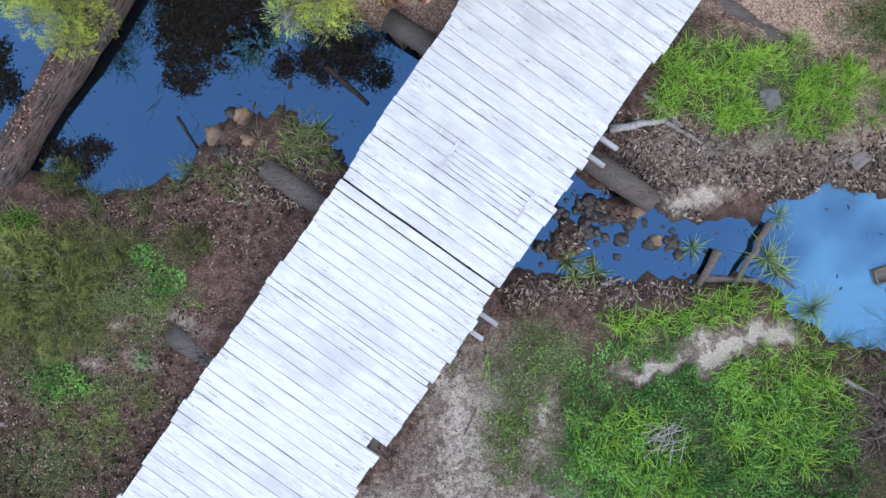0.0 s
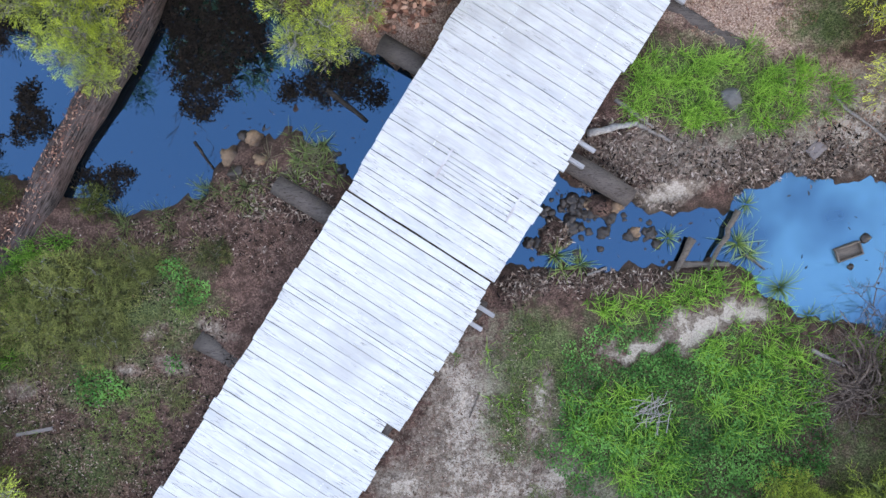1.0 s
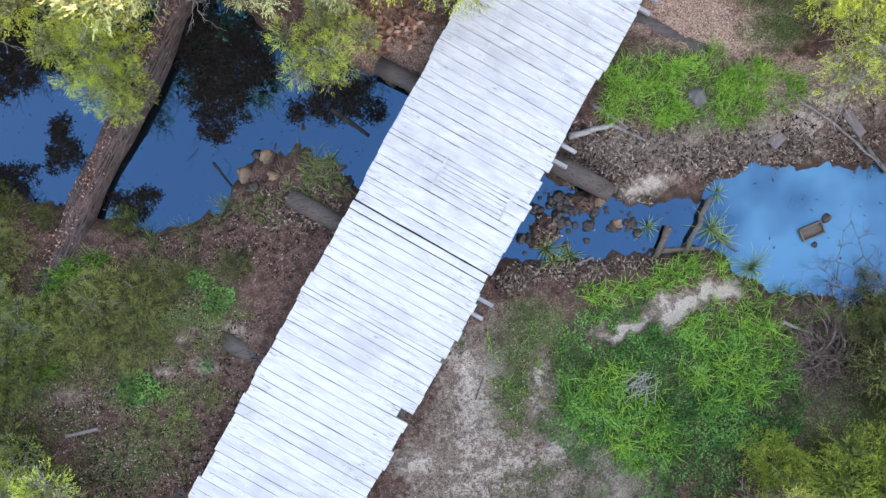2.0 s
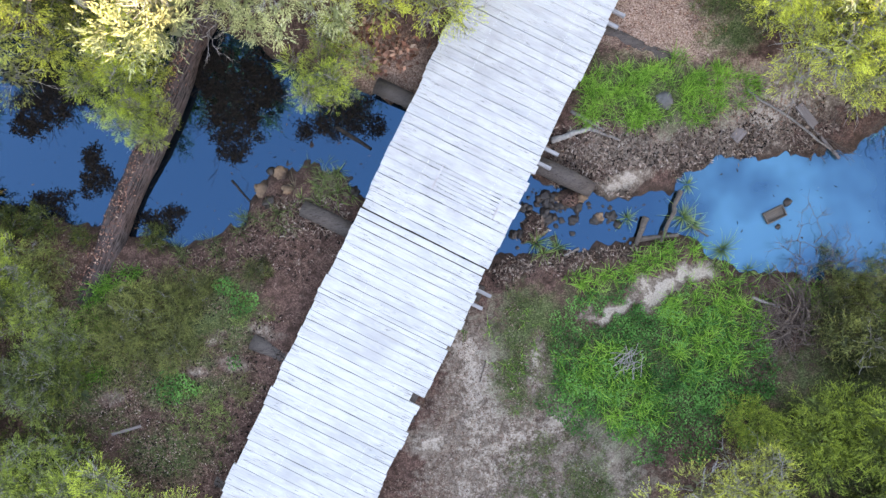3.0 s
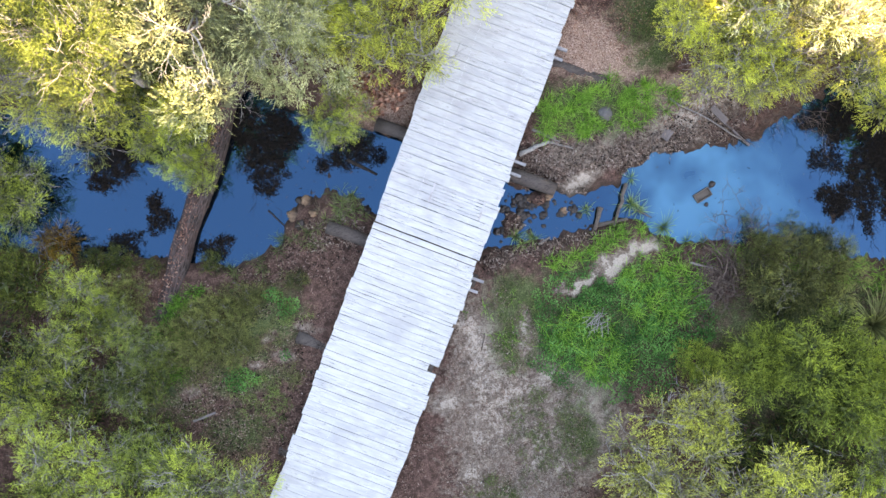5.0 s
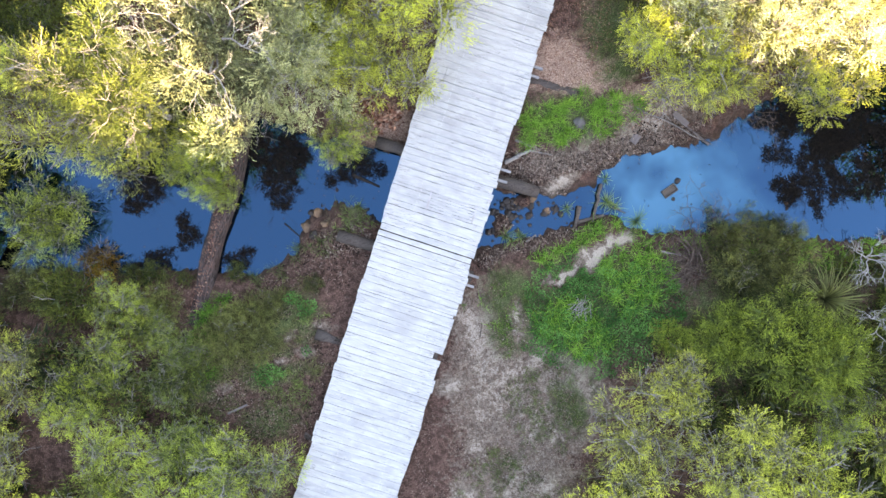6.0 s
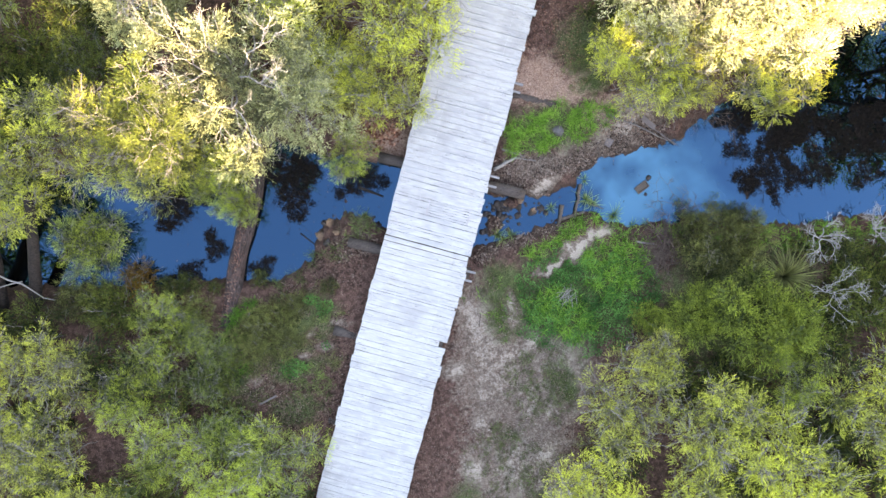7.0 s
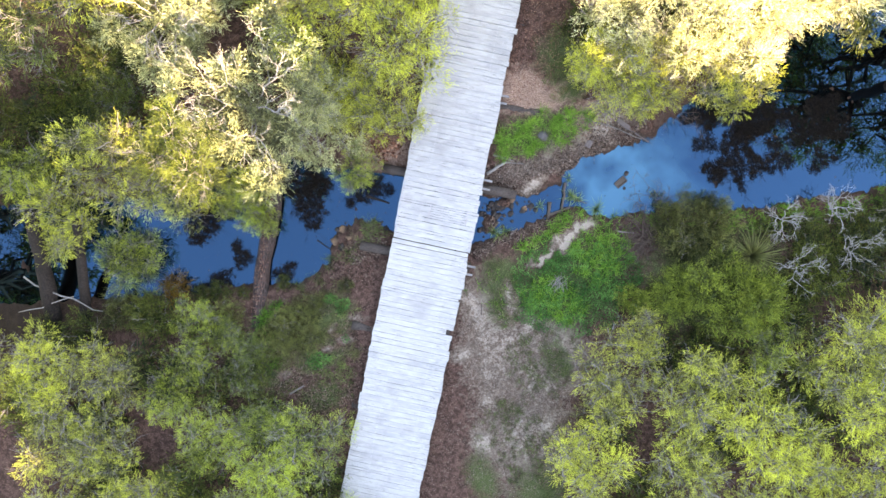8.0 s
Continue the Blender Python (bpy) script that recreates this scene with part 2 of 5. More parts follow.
def ground_material():
    k = Mat("forest_ground", 0.95, 0.1)
    p = k.position()
    fine = k.noise(p, 30, 6, 0.75)
    mid = k.noise(p, 3.2, 6, 0.65)
    big = k.noise(p, 0.8, 4, 0.6)
    earth = k.ramp(fine, [(0.36, (0.026, 0.015, 0.011)), (0.5, (0.106, 0.058, 0.045)), (0.66, (0.225, 0.135, 0.105))])
    clod = k.noise(p, 5.5, 5, 0.62)
    soil = k.mix(k.ramp(clod, [(0.40, (0.75, 0.75, 0.75)), (0.56, (0, 0, 0))]), earth, (0.034, 0.019, 0.014))
    pale = k.ramp(fine, [(0.34, (0.19, 0.145, 0.110)), (0.5, (0.33, 0.268, 0.215)), (0.68, (0.46, 0.39, 0.325))])
    red = k.ramp(fine, [(0.38, (0.075, 0.038, 0.026)), (0.52, (0.30, 0.19, 0.14)), (0.65, (0.54, 0.39, 0.31))])
    moss = k.ramp(fine, [(0.38, (0.012, 0.020, 0.007)), (0.52, (0.066, 0.084, 0.032)), (0.65, (0.18, 0.19, 0.088))])
    mud = k.ramp(fine, [(0.3, (0.012, 0.009, 0.007)), (0.7, (0.055, 0.038, 0.027))])
    zone = k.attribute("zone")
    sep = k.t.nodes.new("ShaderNodeSeparateColor")
    k.t.links.new(zone.outputs["Color"], sep.inputs[0])
    wet = k.attribute("wet").outputs["Fac"]

    def mask(a, n, lo, hi, spread=1.7):
        return k.ramp(k.math("ADD", k.math("MULTIPLY", a, 0.8), k.math("MULTIPLY", k.math("SUBTRACT", n, 0.5), spread)), [(lo, (0, 0, 0)), (hi, (1, 1, 1))])

    rag = k.math("ADD", k.math("MULTIPLY", mid, 0.6), k.math("MULTIPLY", big, 0.4))
    c = k.mix(mask(sep.outputs[2], rag, 0.30, 0.60), soil, red)
    grit = k.noise(p, 9, 5, 0.7)
    both = k.math("ADD", k.math("MULTIPLY", rag, 0.6), k.math("MULTIPLY", grit, 0.4))
    rough = k.math("ADD", k.math("MULTIPLY", fine, 0.6), k.math("MULTIPLY", grit, 0.4))
    dry = k.ramp(rough, [(0.36, (0.058, 0.041, 0.030)), (0.5, (0.172, 0.130, 0.100)), (0.64, (0.32, 0.258, 0.21))])
    c = k.mix(mask(sep.outputs[0], both, 0.16, 0.46, 2.0), c, dry)
    c = k.mix(mask(sep.outputs[0], both, 0.62, 0.78, 2.8), c, pale)
    c = k.mix(mask(sep.outputs[1], both, 0.32, 0.78, 2.0), c, moss)
    # Mud colour on wet shores, and on one bank painted dark for shade.
    c = k.mix(wet, c, mud)
    k.bump(k.math("ADD", fine, mid), 0.9, 0.05)
    return k.colour(c)


def water_material():
    """Still brown water, with a thin pale film in places."""
    k = Mat("dark_creek_water", 0.015, 0.5)
    k.b.inputs["IOR"].default_value = 2.12
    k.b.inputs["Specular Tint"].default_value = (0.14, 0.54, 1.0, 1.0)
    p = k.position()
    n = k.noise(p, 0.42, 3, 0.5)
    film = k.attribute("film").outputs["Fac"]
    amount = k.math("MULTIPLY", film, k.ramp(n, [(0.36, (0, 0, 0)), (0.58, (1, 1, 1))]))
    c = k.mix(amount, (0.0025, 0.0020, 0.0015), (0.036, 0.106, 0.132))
    k.put(k.b, "Roughness", k.math("ADD", k.math("MULTIPLY", amount, 0.06), 0.01))
    k.bump(k.noise(p, 1.3, 3, 0.5), 0.03, 0.02)
    return k.colour(c)


M_GROUND = ground_material()
M_WATER = water_material()

# ---------------------------------------------------------------- mesh helpers


def np_mesh(name, verts, faces, mat, attrs=None, smooth=False):
    """A mesh from arrays: verts (n, 3), faces (m, 4) or (m, 3), attrs: name to one number a vertex."""
    verts, faces = np.asarray(verts, np.float32), np.asarray(faces, np.int32)
    k = faces.shape[1]
    me = bpy.data.meshes.new(name)
    me.vertices.add(len(verts))
    me.vertices.foreach_set("co", verts.ravel())
    me.loops.add(faces.size)
    me.loops.foreach_set("vertex_index", faces.ravel())
    me.polygons.add(len(faces))
    me.polygons.foreach_set("loop_start", np.arange(0, faces.size, k, dtype=np.int32))
    me.update(calc_edges=True)
    me.validate()
    if smooth:
        me.polygons.foreach_set("use_smooth", np.ones(len(me.polygons), bool))
    for key, vals in (attrs or {}).items():
        vals = np.asarray(vals, np.float32)
        if vals.ndim == 1:
            a = me.attributes.new(key, "FLOAT", "POINT")
            a.data.foreach_set("value", vals)
        else:
            a = me.attributes.new(key, "FLOAT_COLOR", "POINT")
            a.data.foreach_set("color", vals.ravel())
    me.materials.append(mat)
    return me


def hang(name, me, parent=None, label="", m=None):
    """Links mesh data as one object, under a thing or on its own."""
    ob = new(name, me)
    if parent:
        ob.parent = parent
    if m is not None:
        ob.matrix_basis = m
    return tagged(ob, label)


def part(name, bm, mat, parent=None, label="", m=None, smooth=False):
    me = bpy.data.meshes.new(name)
    bm.to_mesh(me)
    bm.free()
    me.materials.append(mat)
    if smooth:
        me.polygons.foreach_set("use_smooth", [True] * len(me.polygons))
    return hang(name, me, parent, label, m)


def empty(name, m, label, category, group=""):
    ob = new(name)
    ob.empty_display_size = 0.2
    ob.matrix_basis = m
    return tagged(ob, label, category, group)


def tube_arrays(points, radii, sides=7, rough=0.0, caps=True):
    """A tapered tube along points, its skin uneven by rough."""
    pts = [Vector(p) for p in points]
    vs, fs = [], []
    ref = Vector((0.13, 0.31, 0.94))
    for i, p in enumerate(pts):
        d = (pts[min(i + 1, len(pts) - 1)] - pts[max(i - 1, 0)]).normalized()
        a = d.cross(ref)
        a = a.normalized() if a.length > 0.05 else d.cross(Vector((1, 0, 0))).normalized()
        b = d.cross(a)
        for j in range(sides):
            w = 2 * math.pi * j / sides
            r = radii[i] * (1 + rough * (noise.noise((p.x * 3 + j * 1.7, p.y * 3, p.z * 3 + j)) + 0.5 * noise.noise((i * 0.9, j * 2.3, p.x))))
            vs.append(p + (a * math.cos(w) + b * math.sin(w)) * r)
    for i in range(len(pts) - 1):
        for j in range(sides):
            fs.append((i * sides + j, i * sides + (j + 1) % sides, (i + 1) * sides + (j + 1) % sides, (i + 1) * sides + j))
    if caps:
        for ring, q in ((0, 0), (len(pts) - 1, -1)):
            vs.append(pts[q])
            c = len(vs) - 1
            for j in range(sides):
                fs.append((ring * sides + j, ring * sides + (j + 1) % sides, c, c))
    return vs, fs


def tube(name, points, radii, mat, parent=None, label="", sides=7, rough=0.0, smooth=True, m=None):
    vs, fs = tube_arrays(points, radii, sides, rough)
    bm = bmesh.new()
    bv = [bm.verts.new(v) for v in vs]
    for f in fs:
        f = list(dict.fromkeys(f))
        bm.faces.new([bv[i] for i in f])
    bmesh.ops.recalc_face_normals(bm, faces=bm.faces)
    return part(name, bm, mat, parent, label, m, smooth)


def tubes_joined(lines, mat, name, sides=4):
    """Many thin twigs, joined in one mesh. lines: lists of (point, radius)."""
    V, F = [], []
    for line in lines:
        vs, fs = tube_arrays([p for p, _ in line], [r for _, r in line], sides, 0.0, False)
        o = len(V)
        V += [tuple(v) for v in vs]
        F += [tuple(o + i for i in f) for f in fs]
    return np_mesh(name, V, F, mat, smooth=True)


def crooked(a, b, n, wobble, rng):
    """Points of a crooked line from a to b."""
    a, b = np.array(a, float), np.array(b, float)
    t = np.linspace(0, 1, n)[:, None]
    off = rng.normal(0, 1, (n, 3)) * wobble * np.linalg.norm(b - a) * np.sin(np.pi * t) ** 0.7
    return [tuple(p) for p in a + (b - a) * t + off]


def unit(v):
    return v / np.maximum(np.linalg.norm(v, axis=-1, keepdims=True), 1e-9)


def leaves_arrays(base, way, length, width, rng, fold=0.12):
    """Diamond leaves: base (n, 3), way (n, 3), length and width (n,)."""
    n = len(base)
    side = unit(np.cross(way, rng.normal(0, 1, (n, 3))))
    up = np.cross(side, way)
    tip = base + way * length[:, None]
    mid = base + way * (0.45 * length)[:, None] + up * (fold * length)[:, None]
    V = np.stack([base, mid + side * width[:, None] / 2, tip, mid - side * width[:, None] / 2], 1).reshape(-1, 3)
    F = np.arange(4 * n).reshape(-1, 4)
    return V, F


def blades_arrays(base, lean, length, width, rng, droop=0.5):
    """Arched grass blades of three pieces: base (n, 3), lean (n, 2): the way they fall, in tangents."""
    n = len(base)
    d = unit(np.c_[lean, np.zeros(n)])
    slope = np.linalg.norm(lean, axis=1)
    side = np.c_[-d[:, 1], d[:, 0], np.zeros(n)]
    rows = []
    for f, w in ((0.0, 0.9), (0.38, 1.0), (0.75, 0.7)):
        out = slope * f * (0.6 + 0.9 * f)
        p = base + d * (length * out)[:, None]
        p[:, 2] = base[:, 2] + length * (f - droop * slope * f ** 2.2)
        rows += [p + side * (width * w / 2)[:, None], p - side * (width * w / 2)[:, None]]
    tip = base + d * (length * slope * 1.45)[:, None]
    tip[:, 2] = base[:, 2] + length * (1 - droop * slope * 1.25) * 0.9
    V = np.stack(rows + [tip, tip], 1).reshape(-1, 3)
    o = np.arange(n)[:, None] * 8
    F = np.concatenate([o + np.array([0, 1, 3, 2]), o + np.array([2, 3, 5, 4]), o + np.array([4, 5, 7, 6])])
    leaf_tone = np.tile([0.15, 0.15, 0.5, 0.5, 0.8, 0.8, 1, 1], n)
    return V, F, leaf_tone


# ---------------------------------------------------------------- the lie of the land
WATER_Z = 0.10
DECK_Z = 0.90
AX = Vector((0.5635, 0.8261, 0))
AN = Vector((0.8261, -0.5635, 0))
SOUTH = [(-60, 20), (-21, 6.0), (-13.6, 3.35), (-11.0, 2.55), (-9.7, 2.2), (-7.1, 1.4), (-6.2, 0.85), (-5.6, 1.1), (-4.6, 1.25), (-4.25, 1.9), (-3.5, 2.45), (-2.6, 2.4), (-1.9, 1.75), (-1.2, 0.9),
         (0.3, -0.2), (1.2, -0.4), (2.7, -0.5), (4.2, -0.46), (5.2, -0.45), (5.8, -0.5), (6.2, -1.0), (7.0, -1.55), (8.7, -1.95), (11, -2.7), (12.6, -3.5), (14.8, -3.95), (18.2, -4.9), (60, -14)]
NORTH = [(-60, 26), (-21, 10.5), (-13, 7.4), (-9, 6.4), (-4.9, 6.2), (-2.6, 4.6), (-1.3, 3.95), (-0.5, 3.4), (1.2, 2.2), (2.6, 1.2), (3.8, 0.8), (4.3, 0.55), (5.4, 0.5), (6.0, 0.75), (6.3, 1.0),
         (7.0, 1.1), (8.6, 0.95), (9.8, 0.85), (11.2, 1.3), (14, 2.6), (18, 3.4), (60, 9)]


def shores(x):
    return np.interp(x, [p[0] for p in SOUTH], [p[1] for p in SOUTH]), np.interp(x, [p[0] for p in NORTH], [p[1] for p in NORTH])


def wave(x, y, scale, seed):
    """Cheap smooth noise, about -1 to 1."""
    r = np.random.default_rng(seed)
    out = 0
    for _ in range(7):
        a, ph, f = r.uniform(0, 6.28), r.uniform(0, 6.28), r.uniform(0.6, 1.7) / scale
        out = out + np.sin((x * math.cos(a) + y * math.sin(a)) * f * 6.28 + ph)
    return out / 3.2


def blob(x, y, cx, cy, rx, ry, turn=0.0):
    c, s = math.cos(radians(turn)), math.sin(radians(turn))
    u, v = (x - cx) * c + (y - cy) * s, -(x - cx) * s + (y - cy) * c
    return np.clip(1.35 - np.hypot(u / rx, v / ry), 0, 1)


def inland(x, y):
    """Rough distance from the water's edge: positive on land."""
    s, n = shores(x)
    edge = 0.10 * wave(x, y, 1.1, 3) + 0.05 * wave(x, y, 0.4, 4)
    bar = 0.9 * blob(x, y, 2.2, 0.15, 0.62, 0.42, 40) + 0.8 * blob(x, y, 3.25, 0.72, 0.55, 0.22, 0) + 0.6 * blob(x, y, 3.9, 0.1, 0.25, 0.15, 0)
    return np.maximum(np.maximum(s - y, y - n) * 0.85 + edge, -0.55 + bar + 3.2 * edge)


def height(x, y):
    d = inland(x, y)
    z = np.where(d > 0, 0.42 * (1 - np.exp(-d / 0.9)) + 0.018 * np.clip(d, 0, 40), np.maximum(0.55 * d, -0.6))
    z = z + 0.05 * wave(x, y, 2.3, 5) * np.clip(d + 0.3, 0, 1) + 0.022 * wave(x, y, 0.55, 6)
    return WATER_Z + z


def ground_at(x, y):
    return float(height(np.array([float(x)]), np.array([float(y)]))[0])


def sand_streak(x, y):
    """A worn strip of bare sand that winds through the grass."""
    u = x + 0.16 * wave(x, y, 0.9, 91) + 0.05 * wave(x, y, 0.3, 92)
    v = y + 0.12 * wave(x, y, 0.8, 93) + 0.05 * wave(x, y, 0.3, 94)
    return np.maximum(np.maximum(blob(u, v, 4.80, -1.70, 0.62, 0.34, 14), blob(u, v, 3.65, -2.05, 0.80, 0.16, 8)), blob(u, v, 5.7, -1.46, 0.75, 0.22, 4))


def build_ground():
    def axis(lo, hi, step):
        mid = np.arange(lo, hi + step, step)
        out = np.cumsum(0.3 * 1.35 ** np.arange(22))
        return np.concatenate([lo - out[::-1], mid, mid[-1] + out])

    xs, ys = axis(-20, 20, 0.11), axis(-13, 16, 0.11)
    X, Y = np.meshgrid(xs, ys)
    x, y = X.ravel(), Y.ravel()
    z = height(x, y)
    d = inland(x, y)
    sand = np.zeros_like(x)
    for b in ((0.7, -4.9, 1.9, 2.8, -20), (1.7, -6.4, 1.7, 1.6, 0), (0.2, -8.6, 2.2, 2.6, -20), (0.6, -3.2, 1.3, 1.8, -20), (2.6, -5.8, 1.8, 1.6, 0), (3.0, -4.9, 1.3, 0.9, 0), (6.8, 1.9, 2.4, 0.8, -5), (8.6, 2.3, 1.6, 0.9, 0), (5.0, 1.6, 2.2, 0.5, -6)):
        sand = np.maximum(sand, 0.78 * blob(x, y, *b))
    for b in ((0.35, -3.3, 0.6, 0.8, -20), (-0.3, -5.6, 0.35, 0.5, 0), (-0.7, -6.5, 0.5, 0.4, 0), (-1.0, -4.4, 0.6, 0.4, 0), (1.9, -4.5, 0.75, 0.35, 25), (1.75, -3.0, 0.22, 0.75, -10), (2.6, -5.6, 0.5, 0.4, 0), (1.0, -4.6, 0.5, 0.3, 20), (-1.6, -8.2, 0.5, 0.8, 0), (0.2, -2.5, 0.5, 0.7, 0), (4.4, 0.85, 0.8, 0.28, 15), (7.9, 1.95, 0.75, 0.45, -15)):
        sand = np.maximum(sand, blob(x, y, *b))
    moss = np.zeros_like(x)
    for b in ((1.8, -2.3, 1.3, 1.3, 0), (1.5, -3.3, 1.0, 1.1, 0), (-5.6, -0.8, 1.6, 1.2, 0), (-6.5, -2.2, 1.8, 1.0, 0), (4.3, -3.3, 3.0, 2.6, 0), (5.4, 2.8, 2.3, 1.2, -15), (-7.0, -3.9, 1.2, 0.9, 0), (9.5, -5.5, 4.0, 3.0, 0), (-8.8, -1.5, 2.0, 2.0, 0), (-0.2, -11, 1.5, 1.5, 0), (-2.2, -9.6, 0.9, 1.4, 0), (2.6, -6.2, 0.7, 1.2, 0), (0.1, -7.4, 0.4, 0.5, 0), (7.6, 5.2, 1.6, 1.6, 0), (7.3, 3.9, 0.9, 0.6, 0)):
        moss = np.maximum(moss, blob(x, y, *b))
    streak = np.maximum(sand_streak(x, y), 0.62 * blob(x, y, 4.5, 0.95, 0.8, 0.26, 12))
    spots = np.maximum(blob(x, y, 1.75, -3.0, 0.22, 0.75, -10), blob(x, y, 1.9, -4.5, 0.75, 0.35, 25))
    for b in ((-4.33, -1.37, 0.50, 0.20, -30), (-5.56, -1.35, 0.30, 0.16, 25), (-6.6, -1.85, 0.34, 0.15, 20), (-6.1, -2.05, 0.36, 0.14, -15), (-5.25, -2.02, 0.42, 0.2, -20), (-8.1, -2.35, 0.4, 0.22, 10)):
        spots = np.maximum(spots, 0.72 * blob(x, y, *b))
    sand = np.maximum(sand, np.maximum(1.3 * streak, 0.9 * spots))
    moss = moss * (1 - np.clip(1.6 * np.maximum(streak, spots), 0, 1))
    red = np.zeros_like(x)
    for b in ((5.6, 4.6, 1.2, 1.6, 55), (-0.9, 4.6, 1.6, 1.0, -20), (7.6, 2.6, 1.6, 0.8, -10), (6.6, 3.9, 1.4, 0.7, 0)):
        red = np.maximum(red, blob(x, y, *b))
    wet = np.clip(1 - d / 0.28, 0, 1) * 0.9
    # Western bank: deep shade under the crowns, painted with the mud colour.
    wet = np.maximum(wet, 0.9 * blob(x, y, -18.2, 4.2, 4.0, 1.9, -20))
    nx = len(xs)
    i = (np.arange(len(ys) - 1)[:, None] * nx + np.arange(nx - 1)[None, :]).ravel()
    F = np.c_[i, i + 1, i + nx + 1, i + nx]
    me = np_mesh("ground", np.c_[x, y, z], F, M_GROUND, {"zone": np.c_[sand, moss, red, np.ones_like(x)], "wet": wet}, True)
    tagged(hang("ground", me), "brown forest floor with sandy path and creek banks", "ground", kind="structure")


def build_water():
    xs = np.concatenate([np.linspace(-60, -24, 10), np.arange(-23, 23.1, 0.5), np.linspace(24, 60, 10)])
    V, F, film = [], [], []
    for i, x in enumerate(xs):
        s, n = shores(np.array([x]))
        for k in range(9):
            y = float(s[0]) - 0.9 + (float(n[0]) - float(s[0]) + 1.8) * k / 8
            V.append((x, y, WATER_Z))
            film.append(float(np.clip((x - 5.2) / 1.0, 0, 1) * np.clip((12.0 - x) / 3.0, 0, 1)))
        if i:
            for k in range(8):
                a = (i - 1) * 9 + k
                F.append((a, a + 9, a + 10, a + 1))
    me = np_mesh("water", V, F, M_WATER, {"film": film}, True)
    tagged(hang("water", me), "still dark brown creek water mirroring the sky", "water", kind="structure")


build_ground()
build_water()

# ---------------------------------------------------------------- the bridge


def at_deck(s, n, z):
    return AX * s + AN * n + Vector((0, 0, z))


DECK_TURN = math.atan2(AN.y, AN.x)


def board_mesh(length, width, thick, rng, name="plank"):
    """A worn board along x, its ends chipped and its edges eased."""
    bm = bmesh.new()
    n = 10
    rings = []
    e = 0.0025
    for i in range(n + 1):
        x = -length / 2 + length * i / n
        if i in (0, n):
            x += rng.uniform(-0.012, 0.012)
        w = width / 2 - rng.uniform(0, 1) ** 3 * 0.009
        dz = rng.uniform(-0.003, 0.003)
        sec = [(-w, -thick), (-w, -e + dz), (-w + e, dz), (w - e, dz), (w, -e + dz), (w, -thick)]
        rings.append([bm.verts.new((x, a, b)) for a, b in sec])
    for r0, r1 in zip(rings, rings[1:]):
        for j in range(6):
            bm.faces.new((r0[j], r1[j], r1[(j + 1) % 6], r0[(j + 1) % 6]))
    bm.faces.new(rings[0])
    bm.faces.new(rings[-1][::-1])
    bmesh.ops.recalc_face_normals(bm, faces=bm.faces)
    me = bpy.data.meshes.new(name)
    bm.to_mesh(me)
    bm.free()
    me.materials.append(M_DECK)
    return me


